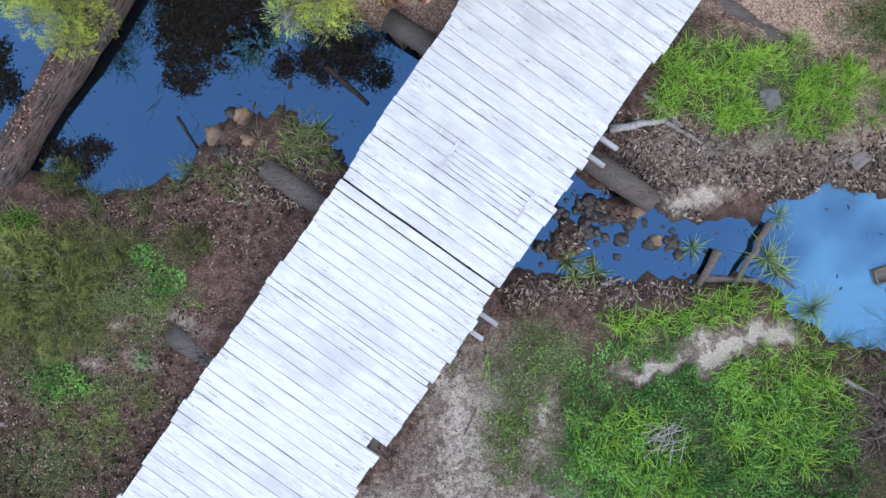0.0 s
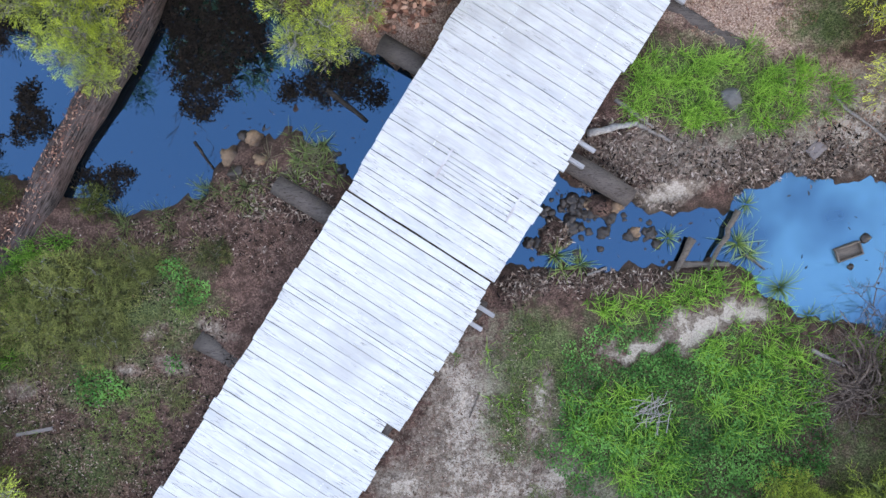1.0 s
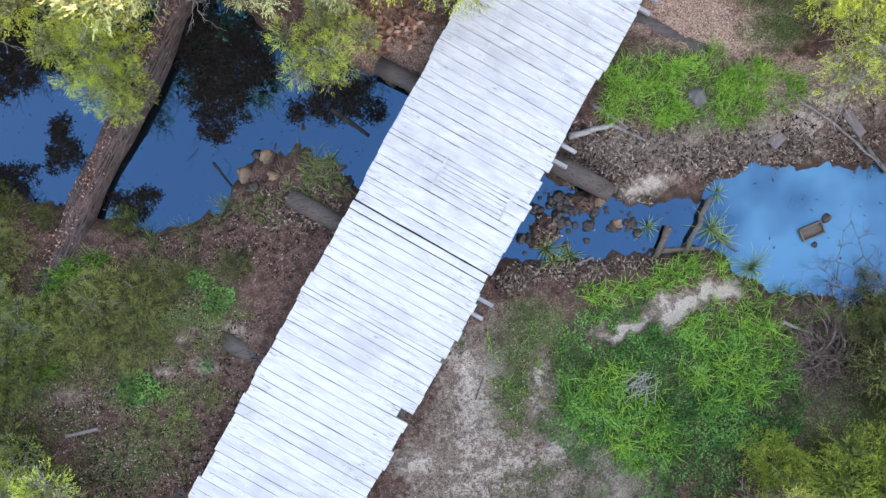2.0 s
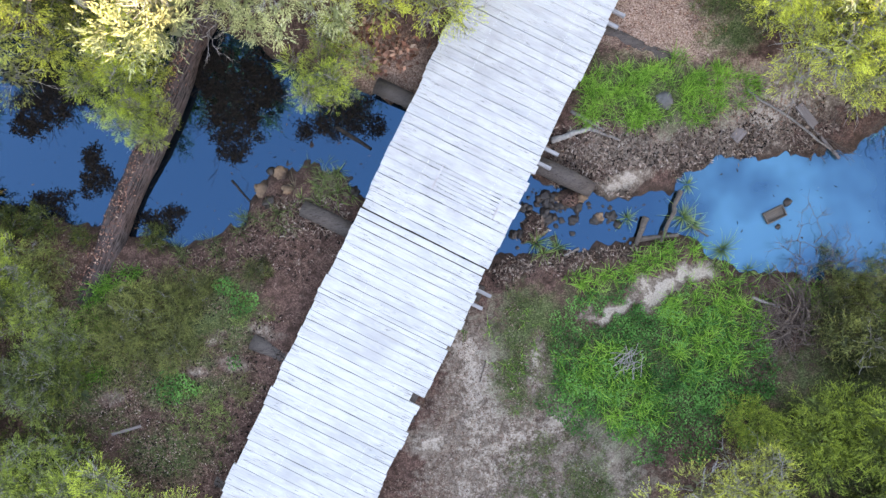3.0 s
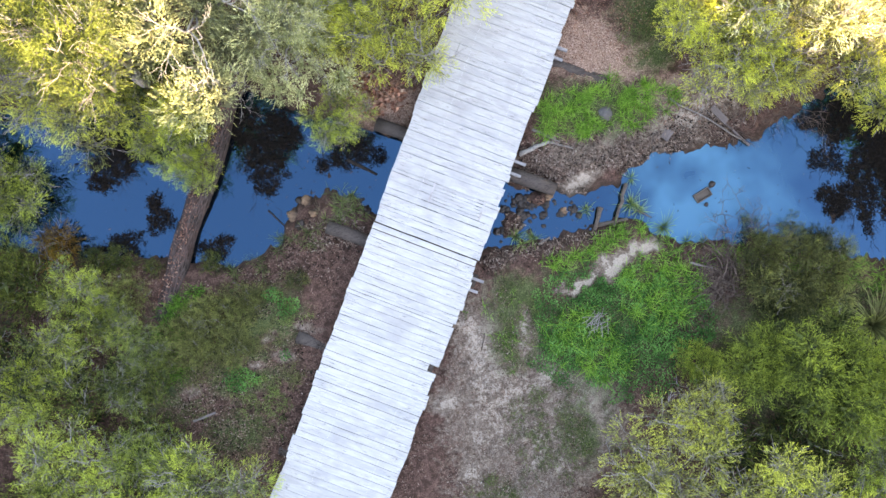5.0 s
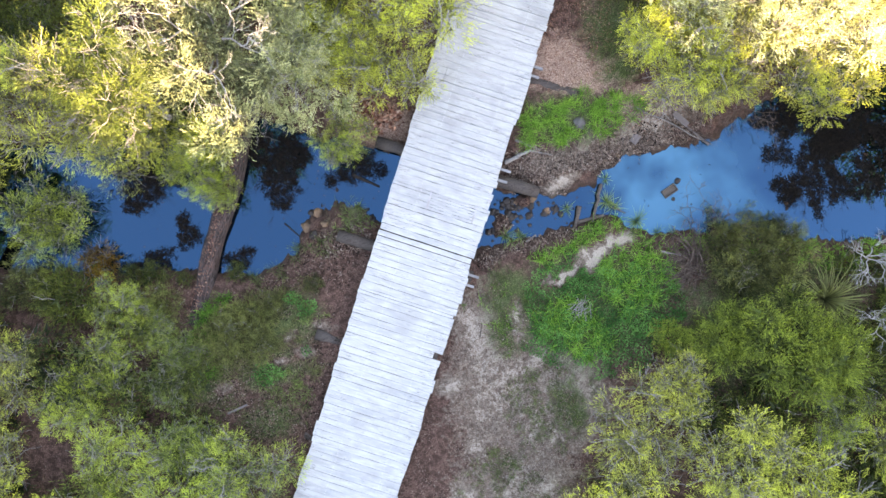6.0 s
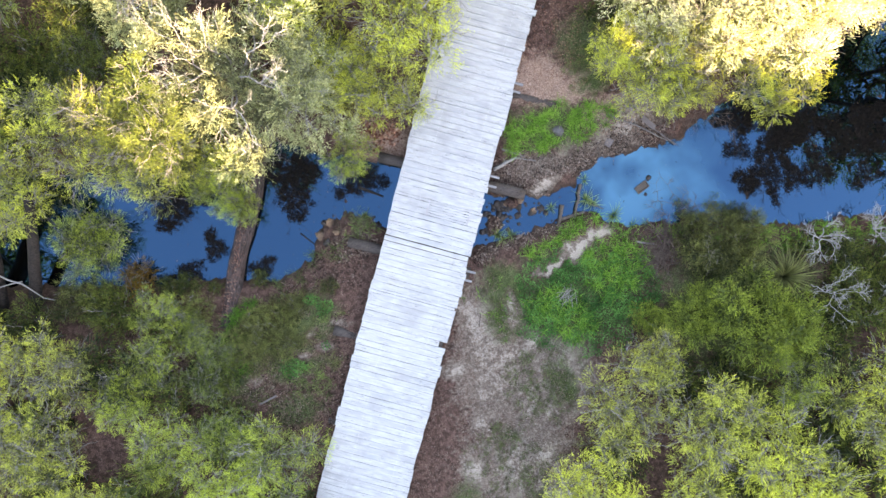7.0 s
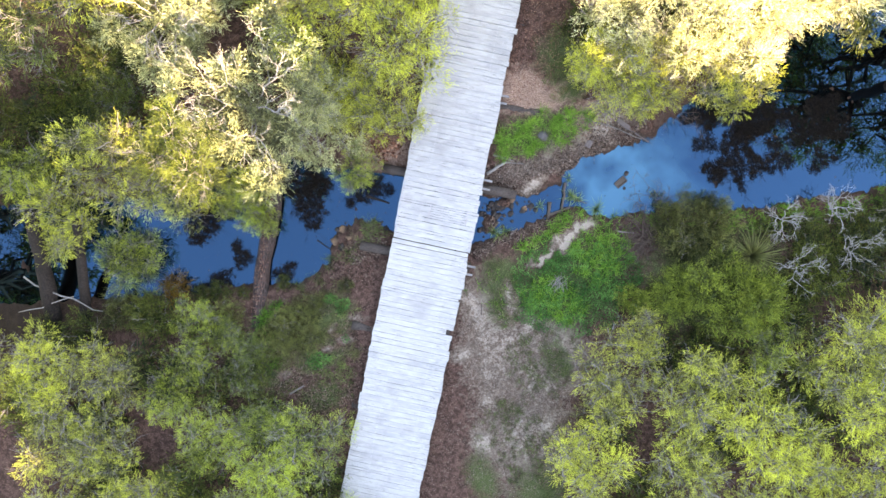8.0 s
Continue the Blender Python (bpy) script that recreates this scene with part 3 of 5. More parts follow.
def build_bridge():
    rng = np.random.default_rng(21)
    bridge = empty("timber_bridge", pose(0, 0, 0), "low footbridge of weathered silver-grey planks over the creek", "bridge")
    # log headstocks that lie across under the beams
    for s, a, b in ((-13.9, -2.6, 1.5), (-10.6, -2.5, 1.3), (-7.25, -2.4, 1.3), (-3.95, -3.05, 1.3), (-0.62, -3.35, 1.3), (2.72, -3.05, 2.55), (6.17, -2.5, 2.85), (9.5, -2.5, 1.5), (12.9, -2.5, 1.5)):
        pts = [at_deck(s + 0.02 * math.sin(i), a + (b - a) * i / 8, 0.41) for i in range(9)]
        tube("headstock", pts, [0.20 + 0.012 * math.sin(i * 1.7 + s) for i in range(9)], M_BEAM, bridge, "rough hewn grey log end", 10, 0.12)
    for n in (-1.80, -1.16, -0.35, 0.43, 0.90):
        bm = bmesh.new()
        bmesh.ops.create_cube(bm, size=1.0)
        bmesh.ops.scale(bm, vec=(32.0, 0.2, 0.22), verts=bm.verts)
        bmesh.ops.bevel(bm, geom=bm.edges[:], offset=0.012, segments=1, affect="EDGES")
        part("beam", bm, M_BEAM, bridge, "", Matrix.Translation(at_deck(0, n, 0.70)) @ pose(0, 0, 0, 0, 0, math.degrees(math.atan2(AX.y, AX.x))))
    # pairs of squared cleats that reach out past the deck's edge
    for s, n in ((3.06, 1.28), (2.70, 1.26), (-0.53, 1.32), (-0.87, 1.26), (6.55, 1.25), (6.25, 1.22)):
        bm = bmesh.new()
        bmesh.ops.create_cube(bm, size=1.0)
        bmesh.ops.scale(bm, vec=(0.46, 0.085, 0.10), verts=bm.verts)
        bmesh.ops.bevel(bm, geom=bm.edges[:], offset=0.012, segments=1, affect="EDGES")
        part("cleat", bm, M_CLEAT, bridge, "", Matrix.Translation(at_deck(s, n - 0.05, 0.73)) @ pose(0, 0, 0, 0, 0, math.degrees(DECK_TURN)))
    # deck planks: the joints between them as they lie, then on at random; one field is of narrow boards
    skew = -0.45
    turn = math.degrees(DECK_TURN) + skew

    def lay(s0, w, a, b, dz):
        me = board_mesh(b - a, w, 0.075, rng)
        n = (a + b) / 2
        where = at_deck(s0 + w / 2 + math.tan(radians(skew)) * n, n, DECK_Z + dz)
        hang("plank", me, bridge, "", Matrix.Translation(where) @ pose(0, 0, 0, 0, 0, turn + rng.normal(0, 0.05)))

    FINE, THIN, OPEN = 0.0005, 0.0025, 0.007
    joints = [(-5.236, THIN), (-5.022, OPEN), (-4.793, OPEN), (-4.571, FINE), (-4.350, OPEN), (-4.138, THIN), (-3.917, THIN), (-3.705, FINE), (-3.485, OPEN), (-3.265, THIN), (-3.034, THIN),
              (-2.815, THIN), (-2.596, THIN), (-2.369, THIN), (-2.166, FINE), (-2.049, OPEN), (-1.948, FINE), (-1.714, THIN), (-1.504, THIN), (-1.279, FINE), (-1.062, THIN), (-0.845, THIN),
              (-0.642, THIN), (-0.422, THIN), (-0.191, 0.019), (0.002, 0.032), (0.235, FINE), (0.449, FINE), (0.557, THIN), (0.887, OPEN), (1.075, FINE), (1.293, FINE), (1.546, OPEN), (1.653, THIN),
              (1.972, THIN), (2.185, OPEN), (2.399, OPEN), (2.616, FINE), (2.833, OPEN), (3.046, THIN), (3.258, FINE), (3.463, THIN), (3.697, THIN), (3.909, FINE), (4.136, THIN), (4.332, FINE),
              (4.543, THIN), (4.754, FINE), (4.926, THIN), (5.182, OPEN), (5.369, THIN)]
    for way in (-1, 1):
        s = joints[0][0] if way < 0 else joints[-1][0]
        while abs(s) < 16.0:
            s += way * float(rng.choice([0.11, 0.19, 0.21, 0.22, 0.23, 0.25], p=[0.06, 0.14, 0.3, 0.25, 0.15, 0.10]))
            at = 0 if way < 0 else len(joints)
            joints.insert(at, (s, float(rng.choice([FINE, THIN, OPEN], p=[0.46, 0.40, 0.14]))))
    a, b = -2.10, 1.13
    for (s0, g0), (s1, g1) in zip(joints, joints[1:]):
        mid = (s0 + s1) / 2
        if rng.uniform() < 0.45:
            a = -2.105 + rng.normal(0, 0.02)
        if rng.uniform() < 0.45:
            b = 1.125 + rng.normal(0, 0.025)
        a, b = a + rng.normal(0, 0.006), b + rng.normal(0, 0.006)
        far = 0.06 if -1.6 < mid < -0.7 else 0.0
        short = 0.27 if abs(mid + 3.375) < 0.05 else 0.0
        dz = rng.normal(0, 0.003)
        s, w = s0 + g0 / 2, s1 - s0 - (g0 + g1) / 2
        if 1.07 < mid < 1.66:
            lay(s, w, a, -0.80, dz)
            lay(s, w, 0.73, b, dz)
        else:
            lay(s, w, a, b + far - short, dz)
    for i in range(6):
        lay(1.078 + 0.096 * i, 0.0935, -0.79, 0.72, 0.004 + rng.normal(0, 0.002))
    # flat iron straps over the ends of the narrow boards
    for n in (-0.80, 0.73):
        bm = bmesh.new()
        bmesh.ops.create_cube(bm, size=1.0)
        bmesh.ops.scale(bm, vec=(0.045, 0.62, 0.008), verts=bm.verts)
        bmesh.ops.bevel(bm, geom=bm.edges[:], offset=0.002, segments=1, affect="EDGES")
        part("strap", bm, M_RUST, bridge, "pale flat iron strap", Matrix.Translation(at_deck(1.38, n, DECK_Z + 0.014)) @ pose(0, 0, 0, 0, 0, math.degrees(DECK_TURN)))
    # nail heads in pairs along the two main beams
    V, F = [], []
    ways = [(math.cos(q), math.sin(q)) for q in np.arange(6) * 1.0472]
    for (s0, _), (s1, _) in zip(joints, joints[1:]):
        for n in (-1.16, 0.43):
            for f in (0.25, 0.5, 0.75):
                c = at_deck(s0 + (s1 - s0) * f + rng.normal(0, 0.008) + math.tan(radians(skew)) * n, n + rng.normal(0, 0.010), DECK_Z + 0.008)
                o = len(V)
                V += [(c.x + 0.012 * u, c.y + 0.012 * v, c.z) for u, v in ways]
                V.append((c.x, c.y, c.z + 0.004))
                F += [(o + i, o + (i + 1) % 6, o + 6) for i in range(6)]
    tagged(hang("nail", np_mesh("nail", V, F, M_NAIL), bridge, "rows of pale grey nail heads"), kind="stuff")
    return bridge


build_bridge()

# ---------------------------------------------------------------- fallen log


def build_log():
    tree = empty("fallen_log", pose(0, 0, 0), "large fallen trunk with red-brown bark lying across the creek", "log")
    a, b = Vector((-3.6, 7.96, 0.36)), Vector((-8.62, -0.1, 0.22))
    n = 26
    run = (b - a).length
    aim = Matrix.Translation(a) @ (b - a).to_track_quat("Z", "Y").to_matrix().to_4x4()
    pts = [Vector((0.05 * math.sin(i * 0.6), 0.02 * math.sin(i), run * i / n)) for i in range(n + 1)]
    tube("trunk", pts, [0.335 - 0.03 * i / n + 0.012 * math.sin(i * 1.3) for i in range(n + 1)], M_LOGBARK, tree, "", 20, 0.14, True, aim)
    end = [b, b + Vector((-0.3, -0.5, 0.0)), b + Vector((-0.65, -0.95, -0.05))]
    tube("broken_end", end, [0.28, 0.21, 0.04], M_TWIG, tree, "splintered pale broken wood", 12, 0.35)


build_log()


def log_litter():
    rng = np.random.default_rng(8)
    n = 1500
    t = rng.uniform(0.05, 0.97, n)
    a, b = np.array([-3.6, 7.96, 0.36]), np.array([-8.62, -0.1, 0.22])
    side = np.array([0.85, -0.53, 0])
    w = rng.normal(-0.05, 0.12, n)
    base = a + (b - a) * t[:, None] + side * w[:, None]
    base[:, 2] += np.sqrt(np.clip(0.34 ** 2 - w ** 2, 0.01, 1)) + 0.005
    way = unit(np.c_[rng.normal(0, 1, (n, 2)), rng.normal(0, 0.15, n)])
    V, F = leaves_arrays(base, way, rng.uniform(0.03, 0.09, n), rng.uniform(0.015, 0.03, n), rng, 0.1)
    tagged(hang("log_litter", np_mesh("log_litter", V, F, M_RED_LITTER)), "red-brown dead leaves lying on the log", "leaf litter", kind="stuff")


log_litter()

# ---------------------------------------------------------------- trees and shrubs


def slivers_arrays(base, way, length, width, rng):
    """Small narrow leaves of one triangle each."""
    side = unit(np.cross(way, rng.normal(0, 1, base.shape))) * (width / 2)[:, None]
    V = np.stack([base - side, base + side, base + way * length[:, None]], 1).reshape(-1, 3)
    return V, np.arange(len(V)).reshape(-1, 3)


def crown_arrays(lobes, tuft_count, leaf, rng, per=9, shoots=10, bald=0.6):
    """Feathery shoots that fan out from lobes (x, y, z, rx, rz): old leaves and bare wood within and on top, young tips
    outward; crown shade is painted in.
    """
    area = np.array([l[3] ** 2 for l in lobes])
    count = np.maximum((tuft_count * area / area.sum()).astype(int), 6)
    zs = np.array([l[2] for l in lobes])
    B, D, G, R, I = [], [], [], [], []
    for (x, y, z, rx, rz), c in zip(lobes, count):
        d = unit(rng.normal(0, 1, (c, 3)) + np.array([0, 0, 0.45]))
        # Higher lobes get brighter leaf colour, painting in the light they catch.
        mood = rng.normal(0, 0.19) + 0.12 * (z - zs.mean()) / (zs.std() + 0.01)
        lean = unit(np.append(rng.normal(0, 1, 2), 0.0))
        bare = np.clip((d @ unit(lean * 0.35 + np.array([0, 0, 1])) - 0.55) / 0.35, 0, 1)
        thin = 0.55 if bald > 0.5 and rng.uniform() < 0.22 else 0.0
        keep = rng.uniform(0, 1, c) > np.maximum(bald * bare, thin)
        d, bare = d[keep], bare[keep]
        c = len(d)
        r = 1.0 - 0.55 * rng.uniform(0, 1, c) ** 1.5
        B.append(np.array([x, y, z]) + d * np.array([rx, rx, rz]) * r[:, None])
        D.append(unit(d * np.array([1, 1, 0.8]) + np.array([0, 0, 0.25])))
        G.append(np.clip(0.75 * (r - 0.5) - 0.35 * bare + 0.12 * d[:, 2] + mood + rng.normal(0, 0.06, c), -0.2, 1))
        R.append(rng.uniform(0.7, 1.4, c))
        m = c + 4
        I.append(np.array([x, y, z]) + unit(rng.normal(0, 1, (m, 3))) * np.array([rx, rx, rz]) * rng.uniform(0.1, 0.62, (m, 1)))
    B, D, G, R, I = (np.concatenate(q) for q in (B, D, G, R, I))
    n = len(B)
    k = np.repeat(np.arange(n), shoots)
    sd = unit(D[k] + rng.normal(0, 0.36, (n * shoots, 3)))
    sb = B[k] + rng.normal(0, 0.07, (n * shoots, 3)) * leaf / 0.06
    length = rng.uniform(0.12, 0.30, n * shoots) * R[k] * leaf / 0.06
    t = np.tile(np.linspace(0.12, 1, per), n * shoots)
    q = np.repeat(np.arange(n * shoots), per)
    base = sb[q] + sd[q] * (length[q] * t)[:, None] + rng.normal(0, 0.007, (len(q), 3))
    way = unit(sd[q] + rng.normal(0, 0.30, (len(q), 3)))
    V, F = slivers_arrays(base, way, rng.uniform(0.8, 1.4, len(q)) * leaf, rng.uniform(0.8, 1.2, len(q)) * leaf * 0.34, rng)
    leaf_tone = np.repeat(np.clip(0.26 + 0.80 * G[k][q] + 0.52 * (t - 0.28), 0, 1), 3)
    # Inner leaves take the dark end: crown shade put into their colour.
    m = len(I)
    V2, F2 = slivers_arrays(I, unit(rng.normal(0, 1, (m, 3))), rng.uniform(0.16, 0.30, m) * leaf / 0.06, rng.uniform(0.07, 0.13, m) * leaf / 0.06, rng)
    return np.concatenate([V, V2]), np.concatenate([F, F2 + len(V)]), np.concatenate([leaf_tone, np.repeat(rng.uniform(0.06, 0.36, m), 3)])


def branch_lines(p, d, length, r, depth, rng, out, spread=0.6):
    p, d = np.array(p, float), unit(np.array(d, float))
    end = p + d * length
    pts = crooked(p, end, 5, 0.07, rng)
    out.append([(q, r * (1 - 0.11 * k)) for k, q in enumerate(pts)])
    if depth:
        for _ in range(int(rng.integers(2, 5))):
            f = int(rng.integers(2, 5))
            branch_lines(pts[f], d + rng.normal(0, spread, 3), length * rng.uniform(0.5, 0.75), r * 0.6, depth - 1, rng, out, spread)
    return out


def make_plant(name, label, category, group, height_m, lobes, shoots, leaf, leaf_mat, seed, limbs=5, trunk_r=0.07, twigs=30, bark=None, per=9, shoots_each=10, bald=0.6, reach=0.35, forks=0):
    """A tree or shrub at the origin: trunk, limbs, twigs and a leafy crown."""
    rng = np.random.default_rng(seed)
    thing = empty(name, pose(0, 0, 0), label, category, group)
    bark = bark or M_BARK
    fork = (rng.uniform(-0.1, 0.1), rng.uniform(-0.1, 0.1), height_m * 0.35)
    pts = crooked((0, 0, -0.15), fork, 5, 0.04, rng)
    tube("trunk", pts, [trunk_r * (1.25 - 0.09 * i) for i in range(5)], bark, thing, "", 8, 0.15)
    for i in range(limbs):
        l = lobes[i % len(lobes)]
        end = (l[0] + rng.uniform(-0.4, 0.4) * l[3], l[1] + rng.uniform(-0.4, 0.4) * l[3], l[2] + reach * l[4])
        pts = crooked(fork, end, 6, 0.07, rng)
        tube("limb", pts, [trunk_r * 0.7 * (1 - 0.15 * k) for k in range(6)], bark, thing, "", 6, 0.1)
    lines = []
    for i in range(twigs):
        # fans of fine wood that rise through the lobes
        l = lobes[i % len(lobes)]
        c = np.array(l[:3])
        d = unit(rng.normal(0, 1, 3) + np.array([0, 0, 0.7]))
        a = c + rng.normal(0, 0.12, 3) * l[3] - np.array([0, 0, 0.3 * l[4]])
        b = c + d * np.array([l[3], l[3], l[4]]) * rng.uniform(0.85, 1.12)
        pts = crooked(a, b, 5, 0.07, rng)
        lines.append([(p, 0.012 * (1 - 0.17 * k)) for k, p in enumerate(pts)])
        for _ in range(4):
            f = np.array(pts[int(rng.integers(2, 5))]) + rng.normal(0, 0.01, 3)
            g = f + unit(d + rng.normal(0, 0.45, 3)) * rng.uniform(0.2, 0.5)
            lines.append([(p, 0.0075 - 0.0015 * k) for k, p in enumerate(crooked(f, g, 3, 0.08, rng))])
    if lines:
        tagged(hang("twig", tubes_joined(lines, M_TWIG_GREY, "twig", 3), thing, "bare grey twigs"), kind="stuff")
    for i in range(forks):
        # bleached forks that break through the top of a lobe
        l = lobes[1 + (i * 5) % (len(lobes) - 1)]
        a = rng.uniform(0, 6.283)
        d = np.array([math.cos(a), math.sin(a), rng.uniform(0.15, 0.4)])
        base = np.array(l[:3]) + np.array([0, 0, 0.82 * l[4]]) - d * 0.35 * l[3]
        hang("bare_branch", tubes_joined(branch_lines(base, d, rng.uniform(0.45, 0.75), 0.019, 1, rng, [], 0.5), M_DEADWOOD, "bare_branch", 5), thing, "bleached bare branch")
    V, F, leaf_tone = crown_arrays(lobes, shoots, leaf, rng, per, shoots_each, bald)
    hang("crown", np_mesh("crown", V, F, leaf_mat, {"leaf_tone": leaf_tone}), thing)
    return thing


def lobes_round(rng, r, z, n, flat=0.7):
    """Lobes of a crown: a low middle one and smaller ones at uneven heights round and over it."""
    out = [(0, 0, z - 0.1 * r, r * 0.58, r * 0.5 * flat)]
    for i in range(n):
        a = 2.4 * i + rng.uniform(-0.4, 0.4)
        q = r * (0.22 + 0.58 * math.sqrt((i + 0.5) / n)) * rng.uniform(0.85, 1.1)
        out.append((q * math.cos(a), q * math.sin(a), z + r * (rng.uniform(-0.30, 0.34) - 0.22 * q / r), r * rng.uniform(0.26, 0.42), r * rng.uniform(0.22, 0.36)))
    return out


def models(kind, count, r, z, shoots, leaf, mat, label, category, group, seed, **kw):
    out = []
    for i in range(count):
        rng = np.random.default_rng(seed + i)
        out.append(make_plant(kind, label, category, group, z, lobes_round(rng, r, z, 12), shoots, leaf, mat, seed + 10 + i, **kw))
    return out


PEPPERMINT = models("peppermint_tree", 4, 2.0, 2.0, 900, 0.050, M_LEAF, "bushy young tree with fine yellow-green feathery leaves", "tree", "bushy trees along the creek", 100, trunk_r=0.07, twigs=110, per=6, shoots_each=7, bald=0.68, forks=5)
GREEN = models("green_peppermint", 2, 2.0, 2.0, 900, 0.050, M_LEAF_GREEN, "bushy young tree with fine mid-green feathery leaves", "tree", "green trees along the creek", 170, trunk_r=0.07, twigs=110, per=6, shoots_each=7, bald=0.68, forks=5)
PALE = models("silver_tree", 2, 2.0, 2.0, 700, 0.054, M_LEAF_SUNLIT, "bushy tree with leaf colour paled for low sunlight", "tree", "pale trees in the sun", 130, trunk_r=0.07, twigs=110, per=6, shoots_each=7)
TEA_TREE = models("tea_tree", 2, 2.0, 2.0, 900, 0.050, M_LEAF_SAGE, "bushy tea tree with fine dark green leaves by the water", "tree", "tea trees by the water", 150, trunk_r=0.07, twigs=90, per=6, shoots_each=7)


def make_gum(seed):
    """A spreading gum: bare pale limbs fan out from the middle, with leaf clumps round their ends."""
    rng = np.random.default_rng(seed)
    thing = empty("gum_tree", pose(0, 0, 0), "spreading gum with grey-green leaves and bare pale branches", "tree", "gums over the creek")
    fork = (0.1, 0.1, 1.5)
    tube("trunk", crooked((0, 0, -0.15), fork, 5, 0.04, rng), [0.14, 0.13, 0.12, 0.11, 0.10], M_DEADWOOD, thing, "", 9, 0.12)
    lobes, fine = [], []
    for i in range(9):
        a = 0.7 * i + rng.uniform(-0.25, 0.25)
        r = rng.uniform(1.0, 1.75) if i % 3 else rng.uniform(0.5, 0.9)
        end = np.array([r * math.cos(a), r * math.sin(a), 2.75 + rng.uniform(-0.25, 0.2) - 0.18 * r])
        bow = (np.array(fork) + end) / 2 + np.array([0, 0, 0.28]) + rng.normal(0, 0.20, 3)
        pts = crooked(fork, bow, 4, 0.06, rng) + crooked(bow, end, 5, 0.09, rng)[1:]
        tube("limb", pts, [0.026 - 0.0022 * k for k in range(len(pts))], M_DEADWOOD, thing, "", 7, 0.12)
        for f in (4, 5, 6, 7):
            out = np.array([math.cos(a), math.sin(a), 0.35])
            branch_lines(pts[f], out + rng.normal(0, 0.55, 3), rng.uniform(0.4, 0.75), 0.010, 2, rng, fine, 0.5)
        for _ in range(3):
            off = rng.normal(0, 0.34, 3) * np.array([1, 1, 0.5])
            c = end + np.array([math.cos(a), math.sin(a), -0.35]) * 0.35 + off
            lobes.append((c[0], c[1], c[2] - 0.08, rng.uniform(0.26, 0.48), rng.uniform(0.2, 0.34)))
    for i in range(5):
        a, r = 1.3 * i, rng.uniform(0.15, 0.5)
        lobes.append((r * math.cos(a), r * math.sin(a), 2.05 + rng.uniform(-0.15, 0.2), 0.30, 0.24))
    for i in range(7):
        a = rng.uniform(0, 6.28)
        lobes.append((1.0 * math.cos(a), 1.0 * math.sin(a), 1.75, 0.55, 0.35))
    tagged(hang("twig", tubes_joined(fine, M_BONE, "twig"), thing, "bleached bare twigs"), kind="stuff")
    V, F, leaf_tone = crown_arrays(lobes, 1200, 0.051, rng, 6, 7, 0.5)
    hang("crown", np_mesh("crown", V, F, M_LEAF_GREY, {"leaf_tone": leaf_tone}), thing)
    n = 420
    pick = rng.integers(0, len(lobes), n)
    pick = pick[np.array([lobes[i][0] > 0.2 for i in pick])]
    up = unit(rng.normal(0, 1, (len(pick), 3)) + np.array([0, 0, 0.9]))
    at = np.array([lobes[i][:3] for i in pick]) + up * np.array([(lobes[i][3], lobes[i][3], lobes[i][4]) for i in pick]) * 1.12
    at = np.repeat(at, 5, 0) + rng.normal(0, 0.012, (len(pick) * 5, 3))
    way = unit(rng.normal(0, 1, at.shape) + np.array([0, 0, 0.6]))
    V, F = leaves_arrays(at, way, rng.uniform(0.025, 0.045, len(at)), rng.uniform(0.016, 0.028, len(at)), rng)
    tagged(hang("blossom", np_mesh("blossom", V, F, M_BLOSSOM), thing, "small cream blossoms"), kind="stuff")
    return thing


GUM = [make_gum(210), make_gum(217)]
SHRUB = models("shrub", 2, 1.3, 1.0, 480, 0.05, M_LEAF_DARK, "dense green shrub on the creek bank", "shrub", "shrubs on the banks", 300, trunk_r=0.04, twigs=0, bark=M_BARK_WET, bald=0.1, per=6, shoots_each=7)
OLIVE = models("olive_shrub", 2, 1.3, 0.7, 420, 0.048, M_LEAF_DULL, "low dull olive shrub with wispy stems", "shrub", "low olive shrubs", 400, trunk_r=0.03, twigs=7, bald=0.1, per=6, shoots_each=7)
TALL = models("tall_gum", 2, 3.0, 8.0, 420, 0.12, M_LEAF_UNDER, "tall gum with open crown leaning over the creek", "tree", "tall gums by the water", 500, trunk_r=0.22, twigs=0, limbs=9, bark=M_BARK_WET, per=6, shoots_each=7)
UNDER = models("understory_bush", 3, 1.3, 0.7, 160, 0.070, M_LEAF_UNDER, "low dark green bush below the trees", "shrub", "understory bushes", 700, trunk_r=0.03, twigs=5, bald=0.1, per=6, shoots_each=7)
LOFTY = models("tall_peppermint", 1, 1.7, 6.4, 620, 0.062, M_LEAF_UNDER, "tall slim tree with a high feathery crown, added to darken the pool's mirror", "tree", "", 800, trunk_r=0.12, twigs=70, limbs=6, per=6, shoots_each=7)
ORANGE = models("orange_bush", 1, 0.7, 0.35, 60, 0.05, M_LEAF_ORANGE, "small bush with orange-brown leaves at the water", "shrub", "", 600, trunk_r=0.02, twigs=15)


def set_out(stock, spots, low=1.0):
    # copies are made from an unplaced model, so that its own scale does not count
    for i, (x, y, scale, lift) in enumerate(spots):
        src = stock[i % len(stock)]
        m = pose(x, y, ground_at(x, y), 0, 0, (i * 137.5) % 360)
        last = i >= len(spots) - len(stock)
        ob = src if last else copy_thing(src, m)
        ob.matrix_basis = m
        ob.scale = (scale, scale, scale * lift * low)


